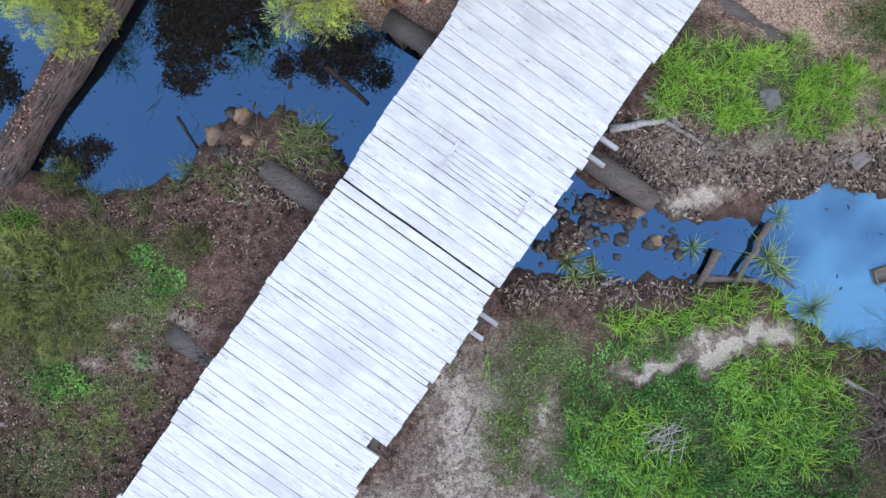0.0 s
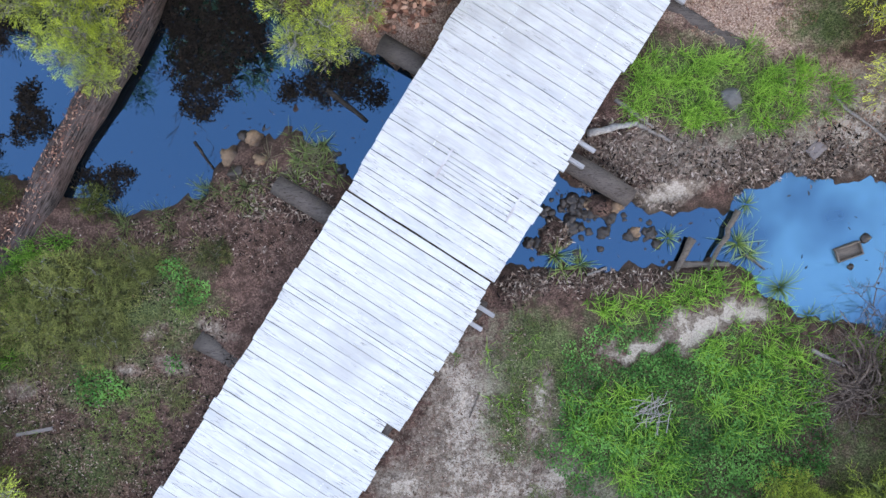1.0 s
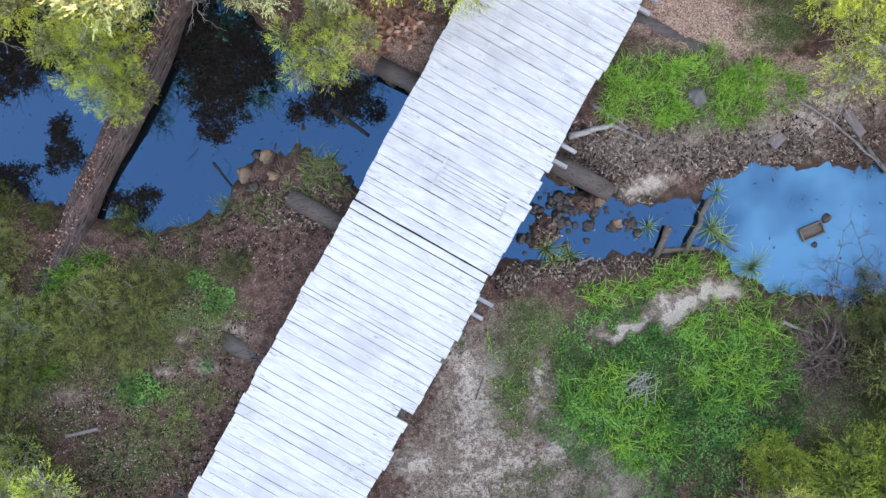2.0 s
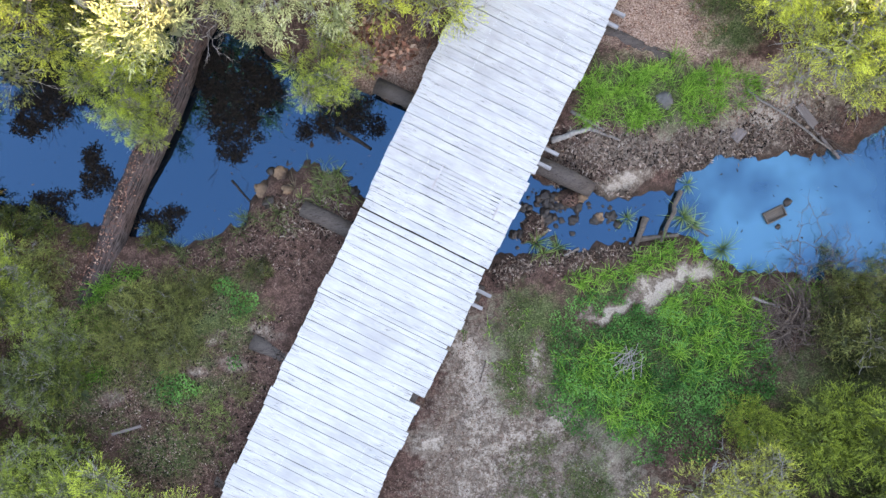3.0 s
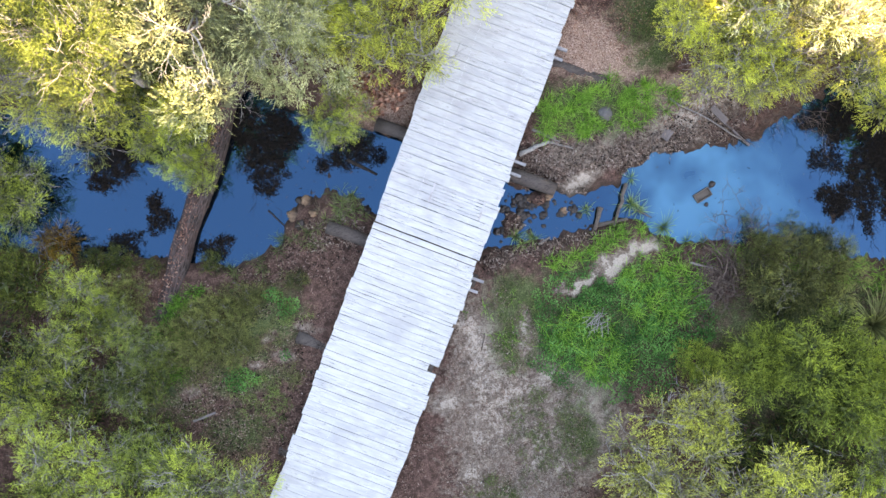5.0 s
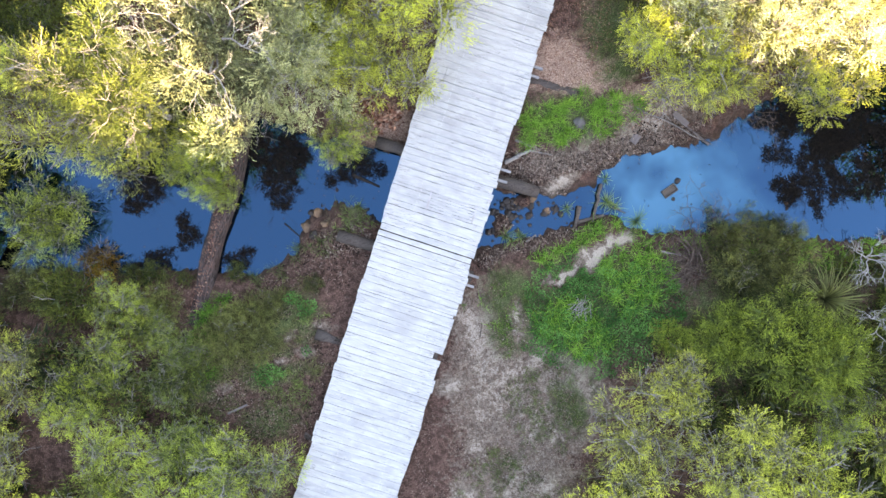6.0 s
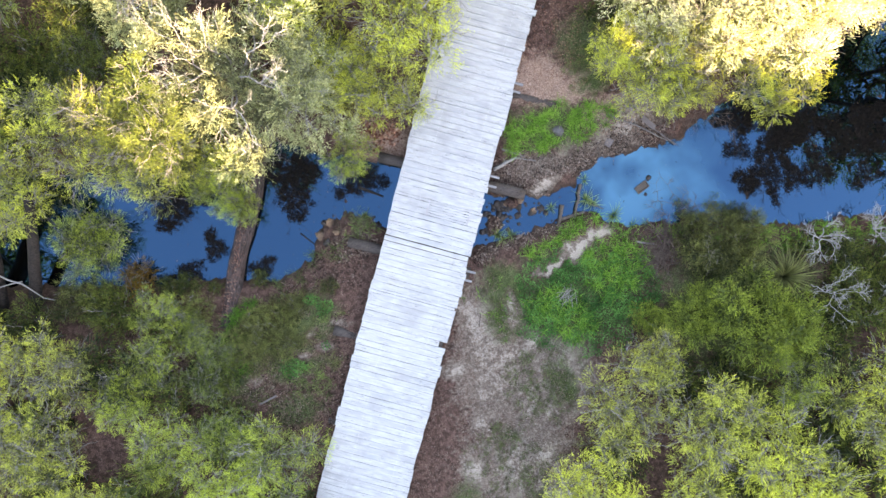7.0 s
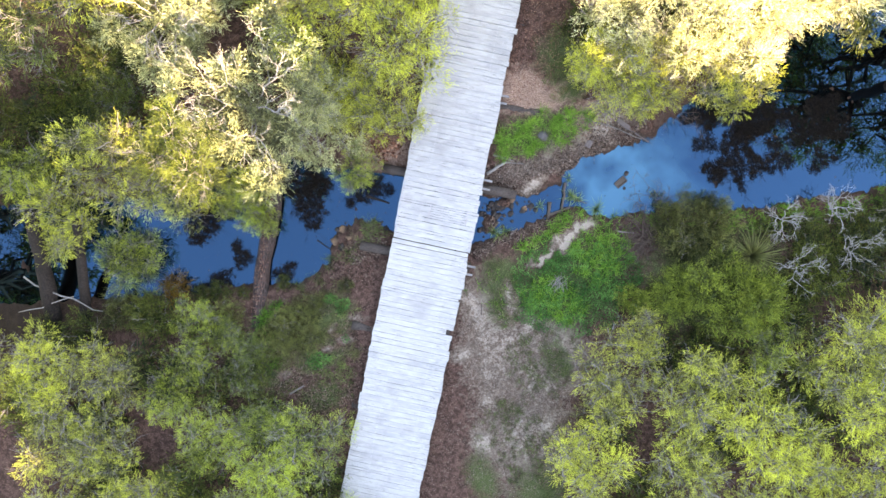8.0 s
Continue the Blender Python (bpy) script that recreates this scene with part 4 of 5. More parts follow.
set_out(PEPPERMINT, [
    (5.95, -6.35, 0.60, 1.2), (4.4, -7.6, 0.95, 1.0), (7.0, -9.2, 1.0, 0.95), (9.1, -11.6, 1.1, 0.9), (2.2, -10.2, 0.95, 0.9), (5.4, -12.2, 1.0, 0.9), 
    (13.3, -10.2, 1.1, 0.9), (16.0, -9.9, 1.0, 0.9), (13.6, -12.6, 1.1, 0.9), (17.6, -11.5, 1.2, 0.9), (9.0, -14.6, 1.2, 0.9), (1.6, -14, 1.1, 0.9), (12.6, -16, 1.3, 1.0), (19.5, -8.7, 1.0, 0.8),
    (-16.8, 1.8, 0.9, 0.9), (-14.6, 0.6, 0.85, 0.9), (-17.2, -1.4, 1.0, 0.9), (-15.8, -2.0, 0.9, 0.85), (-15.6, -5.2, 0.9, 0.9),
    (-18.6, -4.6, 1.0, 1.0), (-19.2, 3.6, 1.0, 1.0), (-1.9, 7.4, 0.72, 1.3), (-0.9, 6.9, 0.7, 1.2), (-6.3, 5.5, 0.50, 1.9), (-7.5, 5.9, 0.62, 1.3), (-9.2, 6.9, 0.95, 1.2),
    (1.75, 8.1, 1.2, 1.35), (2.9, 10.8, 1.1, 1.3), (0.15, 6.1, 0.88, 1.55), (-10.4, 7.9, 1.05, 1.6), (-13.6, 7.2, 0.9, 1.4), (-14.6, 14.6, 1.2, 1.5), (-1.4, 10.2, 1.1, 1.4), (-8.0, 15.0, 1.2, 1.6),
    (8.95, 3.55, 0.95, 1.2), (9.7, 2.7, 0.70, 1.5), (8.3, 4.5, 0.62, 1.4), (11.3, 2.9, 0.9, 1.4), (13.3, 2.1, 0.85, 1.4)], 0.75)
set_out(GREEN, [(-6.95, 4.7, 0.50, 1.6), (-6.35, 3.95, 0.40, 1.8), (-1.95, 4.25, 0.52, 1.9), (-11.6, -3.6, 0.8, 0.8), (-8.0, -5.0, 0.86, 0.9), (-10.2, -6.1, 0.85, 0.8), (-12.8, -7.2, 0.9, 0.9), (-8.6, -9, 0.9, 0.9), (-10.4, 1.2, 0.52, 0.95), (-12.7, -1.3, 0.62, 0.9), (10.6, -8.9, 0.62, 0.9), (-12.0, 4.6, 0.72, 1.0), (-14.2, 9.3, 0.75, 1.1), (-11.3, -0.4, 0.55, 0.95)], 0.75)
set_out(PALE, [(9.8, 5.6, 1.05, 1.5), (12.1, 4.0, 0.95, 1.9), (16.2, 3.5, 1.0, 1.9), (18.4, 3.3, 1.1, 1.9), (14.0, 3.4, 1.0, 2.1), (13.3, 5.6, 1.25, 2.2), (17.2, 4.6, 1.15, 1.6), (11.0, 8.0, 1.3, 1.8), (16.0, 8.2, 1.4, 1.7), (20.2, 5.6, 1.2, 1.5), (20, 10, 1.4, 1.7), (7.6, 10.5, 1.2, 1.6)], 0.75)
set_out(TEA_TREE, [(-9.6, 0.1, 0.40, 0.9), (-9.5, -1.7, 0.48, 0.9), (-9.7, -3.7, 0.56, 0.85), (-8.9, -0.9, 0.36, 0.9), (-9.6, 11.0, 0.65, 0.9), (-11.6, 14.4, 1.15, 1.4), (-12.0, 10.4, 0.5, 0.8)], 0.75)
set_out(GUM, [(-2.75, 6.4, 0.85, 1.4), (-15.6, 13.2, 1.2, 1.2), (-3.0, 13.4, 1.2, 1.2), (-7.5, 17.0, 1.4, 1.4), (0, 15.5, 1.4, 1.4), (-6.4, 12.0, 1.15, 1.25), (-4.25, 7.55, 1.42, 1.38)], 0.78)
# Added out of view, so that dark crowns mirror in the water.
set_out(TALL, [(19.6, -1.0, 1.0, 1.0), (20.6, 2.8, 1.05, 1.1), (-20.0, 6.4, 0.95, 1.0), (-22.0, 3.4, 1.0, 1.0), (-18.6, 9.6, 0.8, 0.9), (-23.5, 6.2, 1.1, 1.1), (22.2, 0.4, 1.0, 1.1), (19.6, 5.6, 0.9, 1.0), (23.2, -3.2, 1.0, 1.0), (18.2, 2.4, 0.55, 0.75)])
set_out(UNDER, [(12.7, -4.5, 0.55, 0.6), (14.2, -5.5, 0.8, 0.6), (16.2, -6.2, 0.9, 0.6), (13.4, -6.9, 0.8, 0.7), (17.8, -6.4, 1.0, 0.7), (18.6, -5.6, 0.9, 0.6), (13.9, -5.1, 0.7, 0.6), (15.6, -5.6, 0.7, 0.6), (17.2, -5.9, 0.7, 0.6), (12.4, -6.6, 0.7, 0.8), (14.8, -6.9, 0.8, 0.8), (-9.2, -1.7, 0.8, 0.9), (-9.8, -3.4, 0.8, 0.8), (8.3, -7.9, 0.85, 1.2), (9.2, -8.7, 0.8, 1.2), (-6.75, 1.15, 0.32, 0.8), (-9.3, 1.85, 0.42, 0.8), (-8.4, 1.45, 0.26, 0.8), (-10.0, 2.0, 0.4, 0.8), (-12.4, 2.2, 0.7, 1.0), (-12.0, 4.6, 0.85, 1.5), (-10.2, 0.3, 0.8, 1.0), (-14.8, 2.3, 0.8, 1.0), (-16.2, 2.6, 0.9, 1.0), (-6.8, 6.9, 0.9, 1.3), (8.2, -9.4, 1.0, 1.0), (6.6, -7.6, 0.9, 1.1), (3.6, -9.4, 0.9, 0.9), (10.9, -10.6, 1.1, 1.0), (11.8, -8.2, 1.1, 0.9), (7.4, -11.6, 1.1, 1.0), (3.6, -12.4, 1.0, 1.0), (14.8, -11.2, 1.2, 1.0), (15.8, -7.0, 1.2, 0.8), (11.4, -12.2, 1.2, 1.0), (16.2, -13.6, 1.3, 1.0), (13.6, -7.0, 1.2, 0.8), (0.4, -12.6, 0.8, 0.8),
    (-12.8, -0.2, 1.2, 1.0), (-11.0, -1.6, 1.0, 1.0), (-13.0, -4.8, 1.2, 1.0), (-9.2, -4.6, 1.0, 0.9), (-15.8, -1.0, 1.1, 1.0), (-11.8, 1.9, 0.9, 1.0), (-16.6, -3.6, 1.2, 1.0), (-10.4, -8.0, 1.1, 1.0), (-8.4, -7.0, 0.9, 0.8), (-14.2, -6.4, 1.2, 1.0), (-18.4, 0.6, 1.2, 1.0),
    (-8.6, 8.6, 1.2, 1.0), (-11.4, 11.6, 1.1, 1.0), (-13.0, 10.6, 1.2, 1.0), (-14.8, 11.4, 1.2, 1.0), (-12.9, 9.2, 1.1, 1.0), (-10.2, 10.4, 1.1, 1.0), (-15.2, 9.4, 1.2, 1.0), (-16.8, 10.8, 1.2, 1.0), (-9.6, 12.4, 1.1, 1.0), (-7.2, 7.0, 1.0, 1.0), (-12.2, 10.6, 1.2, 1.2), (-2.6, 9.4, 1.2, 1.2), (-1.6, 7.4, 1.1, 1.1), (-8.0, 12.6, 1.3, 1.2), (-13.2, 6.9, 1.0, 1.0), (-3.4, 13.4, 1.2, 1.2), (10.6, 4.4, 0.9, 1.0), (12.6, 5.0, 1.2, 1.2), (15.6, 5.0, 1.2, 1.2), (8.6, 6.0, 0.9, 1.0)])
# Added tree: its high dark crown gives the left pool a dark reflection.
set_out(LOFTY, [(-6.9, 6.5, 0.95, 0.95)])
set_out(ORANGE, [(-11.0, 2.75, 1.0, 1.0)])
set_out(SHRUB, [(9.6, -6.1, 1.45, 0.9), (11.0, -6.9, 1.1, 0.9), (8.0, -5.3, 1.0, 0.8), (6.4, -5.0, 0.55, 0.8)])
set_out(OLIVE, [(8.7, -2.8, 0.6, 0.8), (-9.2, 0.8, 0.6, 0.9), (-9.7, 0.2, 0.55, 0.8), (-13.2, 2.6, 0.8, 0.9), (9.4, -3.4, 1.0, 1.0), (10.4, -3.5, 0.8, 1.0), (-7.1, -0.7, 0.8, 0.75), (-6.0, -0.1, 0.5, 0.7), (-4.3, 0.05, 0.28, 0.8), (-7.3, -0.4, 0.5, 0.8), (-6.6, -1.3, 0.55, 0.6), (-8.1, -1.1, 0.6, 0.7), (10.2, -2.3, 0.5, 0.9), (9.2, -2.35, 0.5, 1.2), (9.0, -1.55, 0.30, 1.0), (10.2, -1.75, 0.36, 1.0), (10.9, -2.9, 0.6, 1.2)])


def build_shade_belt():
    """Unseen dense belt of tall leaves, added well to the south to shade the creek."""
    rng = np.random.default_rng(5)
    n = 52000
    x = rng.uniform(-90, 110, n)
    y = rng.uniform(-57, -45, n)
    # Top heights are set along x so that sun reaches only chosen crowns.
    top = np.interp(x, [-90, 0, 3, 8.2, 9.0, 13.2, 13.8, 15.4, 16.2, 18.4, 25.4, 27.2, 29.5, 33, 36, 110], [20.0, 20.0, 26.3, 26.3, 24.6, 24.4, 24.2, 24.2, 25.9, 26.5, 26.5, 22.2, 21.2, 21.0, 21.0, 21.0]) + 0.35 * wave(x, y * 0 + 1, 16, 31) + 0.7 * wave(x, y * 0, 5, 32)
    z = rng.uniform(0.02, 1, n) ** 0.7 * (top - 0.6)
    way = unit(rng.normal(0, 1, (n, 3)))
    V, F = leaves_arrays(np.c_[x, y, z], way, rng.uniform(1.6, 2.8, n), rng.uniform(1.2, 2.0, n), rng)
    leaf_tone = np.repeat(rng.uniform(0, 0.8, n), 4)
    tagged(hang("far_woodland", np_mesh("far_woodland", V, F, M_SHADE_BELT, {"leaf_tone": leaf_tone})), "tall dense green leaf belt out of view, added to shade the creek", "woodland", kind="stuff")


build_shade_belt()

# ---------------------------------------------------------------- grass, herbs and litter


def zone_points(blobs, per_m2, rng):
    P = []
    for cx, cy, rx, ry, turn in blobs:
        n = int(math.pi * rx * ry * per_m2)
        a, r = rng.uniform(0, 6.283, n), np.sqrt(rng.uniform(0, 1, n)) * 1.25
        u, v = rx * r * np.cos(a), ry * r * np.sin(a)
        edge = 1.02 + 0.38 * wave(cx + u, cy + v, 0.9, 41) + 0.12 * wave(cx + u, cy + v, 0.35, 42)
        u, v = u[r < edge], v[r < edge]
        c, s = math.cos(radians(turn)), math.sin(radians(turn))
        P.append(np.c_[cx + u * c - v * s, cy + u * s + v * c])
    P = np.concatenate(P)
    bare = np.maximum(sand_streak(P[:, 0], P[:, 1]), np.maximum(blob(P[:, 0], P[:, 1], 5.6, 2.6, 0.35, 0.25, 0), blob(P[:, 0], P[:, 1], 4.5, 0.95, 0.55, 0.2, 12)))
    return P[(inland(P[:, 0], P[:, 1]) > 0.05) & (bare < 0.28 + 0.12 * rng.normal(0, 1, len(P)))]


def tufts(name, label, blobs, per_m2, blades, length, width, mat, seed, slope=0.9):
    rng = np.random.default_rng(seed)
    P = zone_points(blobs, per_m2, rng)
    keep = wave(P[:, 0], P[:, 1], 0.8, seed) > -0.55
    P = P[keep]
    n = len(P)
    rep = np.repeat(np.arange(n), blades)
    xy = P[rep] + rng.normal(0, 0.035, (n * blades, 2))
    base = np.c_[xy, height(xy[:, 0], xy[:, 1]) - 0.01]
    a = rng.uniform(0, 6.283, n * blades)
    sl = rng.uniform(0.15, slope, n * blades)
    size = (rng.uniform(0.7, 1.25, n))[rep]
    V, F, leaf_tone = blades_arrays(base, np.c_[np.cos(a), np.sin(a)] * sl[:, None], rng.uniform(0.6, 1.2, n * blades) * length * size, rng.uniform(0.7, 1.2, n * blades) * width, rng)
    hue = np.repeat((rng.uniform(-0.3, 0.25, n) + 0.15 * wave(P[:, 0], P[:, 1], 0.7, seed + 5))[rep], 8)
    tagged(hang(name, np_mesh(name, V, F, mat, {"leaf_tone": np.clip(leaf_tone + hue, 0, 1)})), label, "grass", kind="stuff")


def herbs(name, label, blobs, per_m2, leaf, mat, seed, lift=0.16):
    rng = np.random.default_rng(seed)
    P = zone_points(blobs, per_m2, rng)
    n = len(P)
    h = lift * rng.uniform(0.2, 1.0, n) * (1 + 0.5 * wave(P[:, 0], P[:, 1], 0.9, seed + 1))
    base = np.c_[P, height(P[:, 0], P[:, 1]) + h]
    way = unit(np.c_[rng.normal(0, 1, (n, 2)), rng.uniform(-0.1, 0.5, n)])
    V, F = leaves_arrays(base, way, rng.uniform(0.6, 1.3, n) * leaf, rng.uniform(0.6, 1.1, n) * leaf * 0.7, rng, 0.08)
    leaf_tone = np.repeat(np.clip(0.25 + h / lift * 0.5 + 0.3 * wave(P[:, 0], P[:, 1], 1.6, seed + 2), 0, 1), 4)
    tagged(hang(name, np_mesh(name, V, F, mat, {"leaf_tone": leaf_tone})), label, "herbs", kind="stuff")


def litter(name, label, blobs, per_m2, size, mat, seed):
    rng = np.random.default_rng(seed)
    P = zone_points(blobs, per_m2, rng)
    n = len(P)
    base = np.c_[P, height(P[:, 0], P[:, 1]) + rng.uniform(0.004, 0.03, n)]
    way = unit(np.c_[rng.normal(0, 1, (n, 2)), rng.normal(0, 0.22, n)])
    V, F = leaves_arrays(base, way, rng.uniform(0.5, 1.4, n) * size, rng.uniform(0.5, 1.2, n) * size * 0.36, rng, 0.1)
    tagged(hang(name, np_mesh(name, V, F, mat)), label, "leaf litter", kind="stuff")


litter("bark_debris", "bark chips and dead leaves washed onto the bank", [(4.3, 1.55, 1.9, 0.7, -8), (6.6, 1.45, 1.4, 0.45, 0), (8.2, 1.4, 1.2, 0.4, 0), (3.0, -0.72, 1.5, 0.22, 0), (3.6, 1.0, 0.9, 0.35, -20), (-2.9, 1.2, 0.9, 0.5, 0), (1.4, -0.75, 0.6, 0.25, 0), (2.3, 0.15, 0.5, 0.35, 30)], 900, 0.10, M_DEBRIS, 64)
litter("path_debris", "scattered bark and dry leaves on the sandy path", [(0.7, -5.2, 1.9, 2.8, -20), (1.6, -6.8, 1.7, 1.8, 0), (-0.6, -9.0, 2.0, 2.4, -20)], 520, 0.055, M_PATH_CHIP, 65)
litter("dark_litter", "dark wet bark and rotting leaves along the creek", [(4.3, 1.5, 2.0, 0.8, -8), (6.8, 1.5, 1.6, 0.6, 0), (8.6, 1.6, 1.4, 0.6, 0), (2.6, -0.8, 1.9, 0.4, 0), (2.3, 0.3, 0.9, 0.6, 30), (-4.0, 0.8, 2.2, 0.9, 0), (-5.8, -3.2, 2.4, 2.4, -20)], 130, 0.11, M_REFLECTION_LITTER, 66)
GRASS_N = [(4.40, 2.85, 0.80, 0.66, 0), (6.25, 2.65, 0.92, 0.58, -15), (5.45, 3.25, 0.22, 0.2, 0), (7.2, 2.85, 0.55, 0.28, -20), (5.2, 2.3, 0.5, 0.25, 0), (6.0, 3.5, 0.18, 0.15, 0)]
GRASS_E = [(10.6, -3.1, 0.9, 0.35, -20), (11.9, -3.75, 1.3, 0.5, -26), (14.4, -4.45, 1.6, 0.5, -14), (17.2, -5.2, 1.6, 0.5, -14), (8.0, -2.3, 0.8, 0.35, -10)]
GRASS_S = [(4.9, -1.05, 1.5, 0.35, 10), (5.9, -2.7, 1.35, 1.1, 0), (3.2, -3.3, 0.9, 0.55, 0), (3.7, -4.3, 1.0, 0.6, 0), (3.4, -1.2, 0.6, 0.35, 0), (6.4, -1.9, 0.6, 0.5, 0)]
tufts("grass", "long bright green grass in tufts", GRASS_N, 150, 11, 0.30, 0.009, M_GRASS, 51)
tufts("grass", "long bright green grass in tufts among herbs", GRASS_S, 62, 12, 0.34, 0.012, M_GRASS, 52)
tufts("grass", "rough green grass on the far bank", GRASS_E, 80, 9, 0.26, 0.013, M_GRASS, 57)
herbs("ground_herbs", "low broad-leaved green herbs", [(3.9, -3.0, 1.9, 1.5, 0), (5.0, -4.6, 1.7, 1.0, 0), (2.7, -3.9, 0.9, 0.8, 0), (4.3, -2.3, 1.0, 0.4, 10), (6.2, -3.6, 1.0, 1.2, 0)], 1500, 0.055, M_HERB, 53)
herbs("ground_herbs", "small green herb patch on bare soil", [(-4.75, -0.6, 0.32, 0.34, 0), (-5.1, -0.2, 0.36, 0.22, 0), (-5.2, -1.95, 0.15, 0.15, 0), (-6.6, -2.3, 0.5, 0.35, 0)], 1500, 0.06, M_HERB, 54)
tufts("grass", "bright green grass beside the fallen log", [(-8.25, -0.45, 0.45, 0.75, -15), (-7.75, 0.25, 0.55, 0.3, 25), (-8.6, -1.4, 0.5, 0.6, 0)], 110, 10, 0.28, 0.010, M_GRASS, 58)
tufts("grass", "scattered green grass sprigs on mossy ground", [(1.4, -2.4, 0.9, 0.9, 0), (1.1, -3.2, 0.5, 0.7, 0), (0.5, -1.9, 0.5, 0.35, 0)], 14, 9, 0.2, 0.009, M_GRASS, 68)
tufts("short_grass", "short dull green grass in patches on leaf litter", [(-6.64, -2.45, 0.6, 0.35, 0), (-5.95, -2.75, 0.4, 0.4, 0), (-6.1, -3.2, 0.6, 0.35, 0), (-4.6, -0.9, 0.5, 0.3, 0)], 190, 7, 0.12, 0.008, M_SEDGE_GREEN, 69)
tufts("wispy_grass", "dull olive wispy grass and low stems on the bank", [(-6.9, -0.5, 1.3, 0.75, 10), (-6.4, -1.25, 1.1, 0.55, 0), (-5.2, -0.05, 0.8, 0.4, 0), (-7.7, -1.6, 0.9, 0.6, 0), (-5.0, -2.6, 0.5, 0.3, 0)], 80, 9, 0.24, 0.007, M_WISP, 59, 1.3)
tufts("short_grass", "thin short grass on sandy soil", [(2.4, -6.0, 1.2, 1.4, 0), (0.1, -7.4, 0.5, 0.6, 0), (0.6, -10.0, 1.5, 1.5, 0), (1.7, -2.3, 0.9, 1.1, 0), (1.3, -3.3, 0.6, 0.8, 0), (-6.4, -3.6, 0.9, 0.7, 0), (-0.5, -8.5, 1.2, 1.6, 0), (1.5, -6.0, 1.0, 1.2, 0), (-7.2, -1.0, 1.2, 1.0, 0), (9.0, -5.0, 2.5, 2.0, 0), (-8.6, -4.0, 1.2, 1.2, 0), (7.4, 4.4, 0.9, 0.9, 0), (12.5, -5.0, 3.0, 1.0, -20)], 130, 7, 0.12, 0.008, M_SEDGE, 55)
litter("leaf_litter", "brown and red dead leaves on the ground", [(-4.0, 0.6, 2.2, 0.9, 0), (-5.6, -3.2, 2.6, 2.4, -20), (-4.6, -7, 2.4, 3, -30), (4.3, 1.6, 2.4, 0.8, 0), (7.6, 1.7, 1.6, 0.7, 0), (3.0, -0.75, 1.8, 0.3, 0), (0.6, -6, 2.0, 4, 0), (-8.5, -3, 2, 2, 0), (-10, 0, 3, 1.5, -10)], 760, 0.06, M_LITTER, 61)
litter("leaf_litter", "reddish dead leaves beside the bridge", [(5.9, 5.2, 1.6, 1.4, 50), (7.8, 2.2, 1.5, 0.6, 0), (-0.9, 4.5, 1.1, 0.8, 0), (7.6, 7.5, 1.6, 1.6, 0)], 460, 0.065, M_RED_LITTER, 62)

# ---------------------------------------------------------------- stones and driftwood


def stone_mesh(r, seed, mat):
    bm = bmesh.new()
    bmesh.ops.create_icosphere(bm, subdivisions=3 if r > 0.1 else 2, radius=r)
    for v in bm.verts:
        q = v.co / r
        v.co *= 1 + 0.60 * noise.noise(q * 1.3 + Vector((seed * 1.37, 0.5, 0))) + 0.36 * noise.noise(q * 2.9 + Vector((0, seed, 0))) + 0.16 * noise.noise(q * 6.3 + Vector((seed, seed, 0)))
        v.co.z *= 0.62
    me = bpy.data.meshes.new("stone")
    bm.to_mesh(me)
    bm.free()
    me.materials.append(mat)
    me.polygons.foreach_set("use_smooth", [True] * len(me.polygons))
    return me


def stone(x, y, r, seed, mat, label, group, z=None):
    ob = hang("stone", stone_mesh(r, seed, mat), None, "", pose(x, y, (ground_at(x, y) if z is None else z) + r * 0.2, 0, 0, seed * 53))
    return tagged(ob, label, "stone", group)


for i, (x, y, r) in enumerate([(-3.55, 2.30, 0.15), (-4.05, 1.98, 0.19), (-3.42, 1.88, 0.12)]):
    stone(x, y, r, i + 1, M_STONE_TAN, "rounded tan stone at the water's edge", "stones on the spit")
for i, (x, y, r) in enumerate([(-3.78, 2.38, 0.10), (-3.35, 2.48, 0.09), (-4.22, 2.05, 0.09), (-3.9, 1.62, 0.14), (-2.0, 1.95, 0.12), (-1.9, 1.6, 0.13), (-1.75, 1.75, 0.08)]):
    stone(x, y, r, i + 11, M_STONE_DARK, "dark wet stone at the water's edge", "stones on the spit")
for i, (x, y, r) in enumerate([(2.92, 0.78, 0.12), (3.42, 0.70, 0.14), (3.78, 0.16, 0.12), (2.10, 0.30, 0.10), (3.1, 0.55, 0.08)]):
    stone(x, y, r, i + 31, M_STONE_TAN, "pale tan stone among wet stones", "stones below the bridge", WATER_Z - 0.02)
stone(5.6, 2.62, 0.19, 41, M_STONE_GREY, "flat grey stone in the grass", "", ground_at(5.6, 2.62) - 0.05)
srng = np.random.default_rng(77)
for i in range(96):
    if i < 64:
        x, y = srng.normal(2.55, 0.42), srng.normal(0.35, 0.42)
    elif i < 82:
        x, y = srng.normal(3.25, 0.25), srng.normal(0.62, 0.15)
    else:
        x, y = srng.normal(3.95, 0.35), srng.normal(0.1, 0.22)
    stone(x, y, float(srng.uniform(0.035, 0.12)), i + 50, M_STONE_DARK, "dark wet stone in shallow water", "stones below the bridge", WATER_Z - 0.02)


def driftwood(x0, y0, z0, x1, y1, z1, r, label, seed, mat=None, name="driftwood_log"):
    rng = np.random.default_rng(seed)
    pts = crooked((x0, y0, z0), (x1, y1, z1), 8, 0.012, rng)
    ob = tube(name, pts, [r * (1 - 0.05 * i) * rng.uniform(0.9, 1.1) for i in range(8)], mat or M_DRIFT, None, label, 9, 0.15)
    return tagged(ob, label, "log")


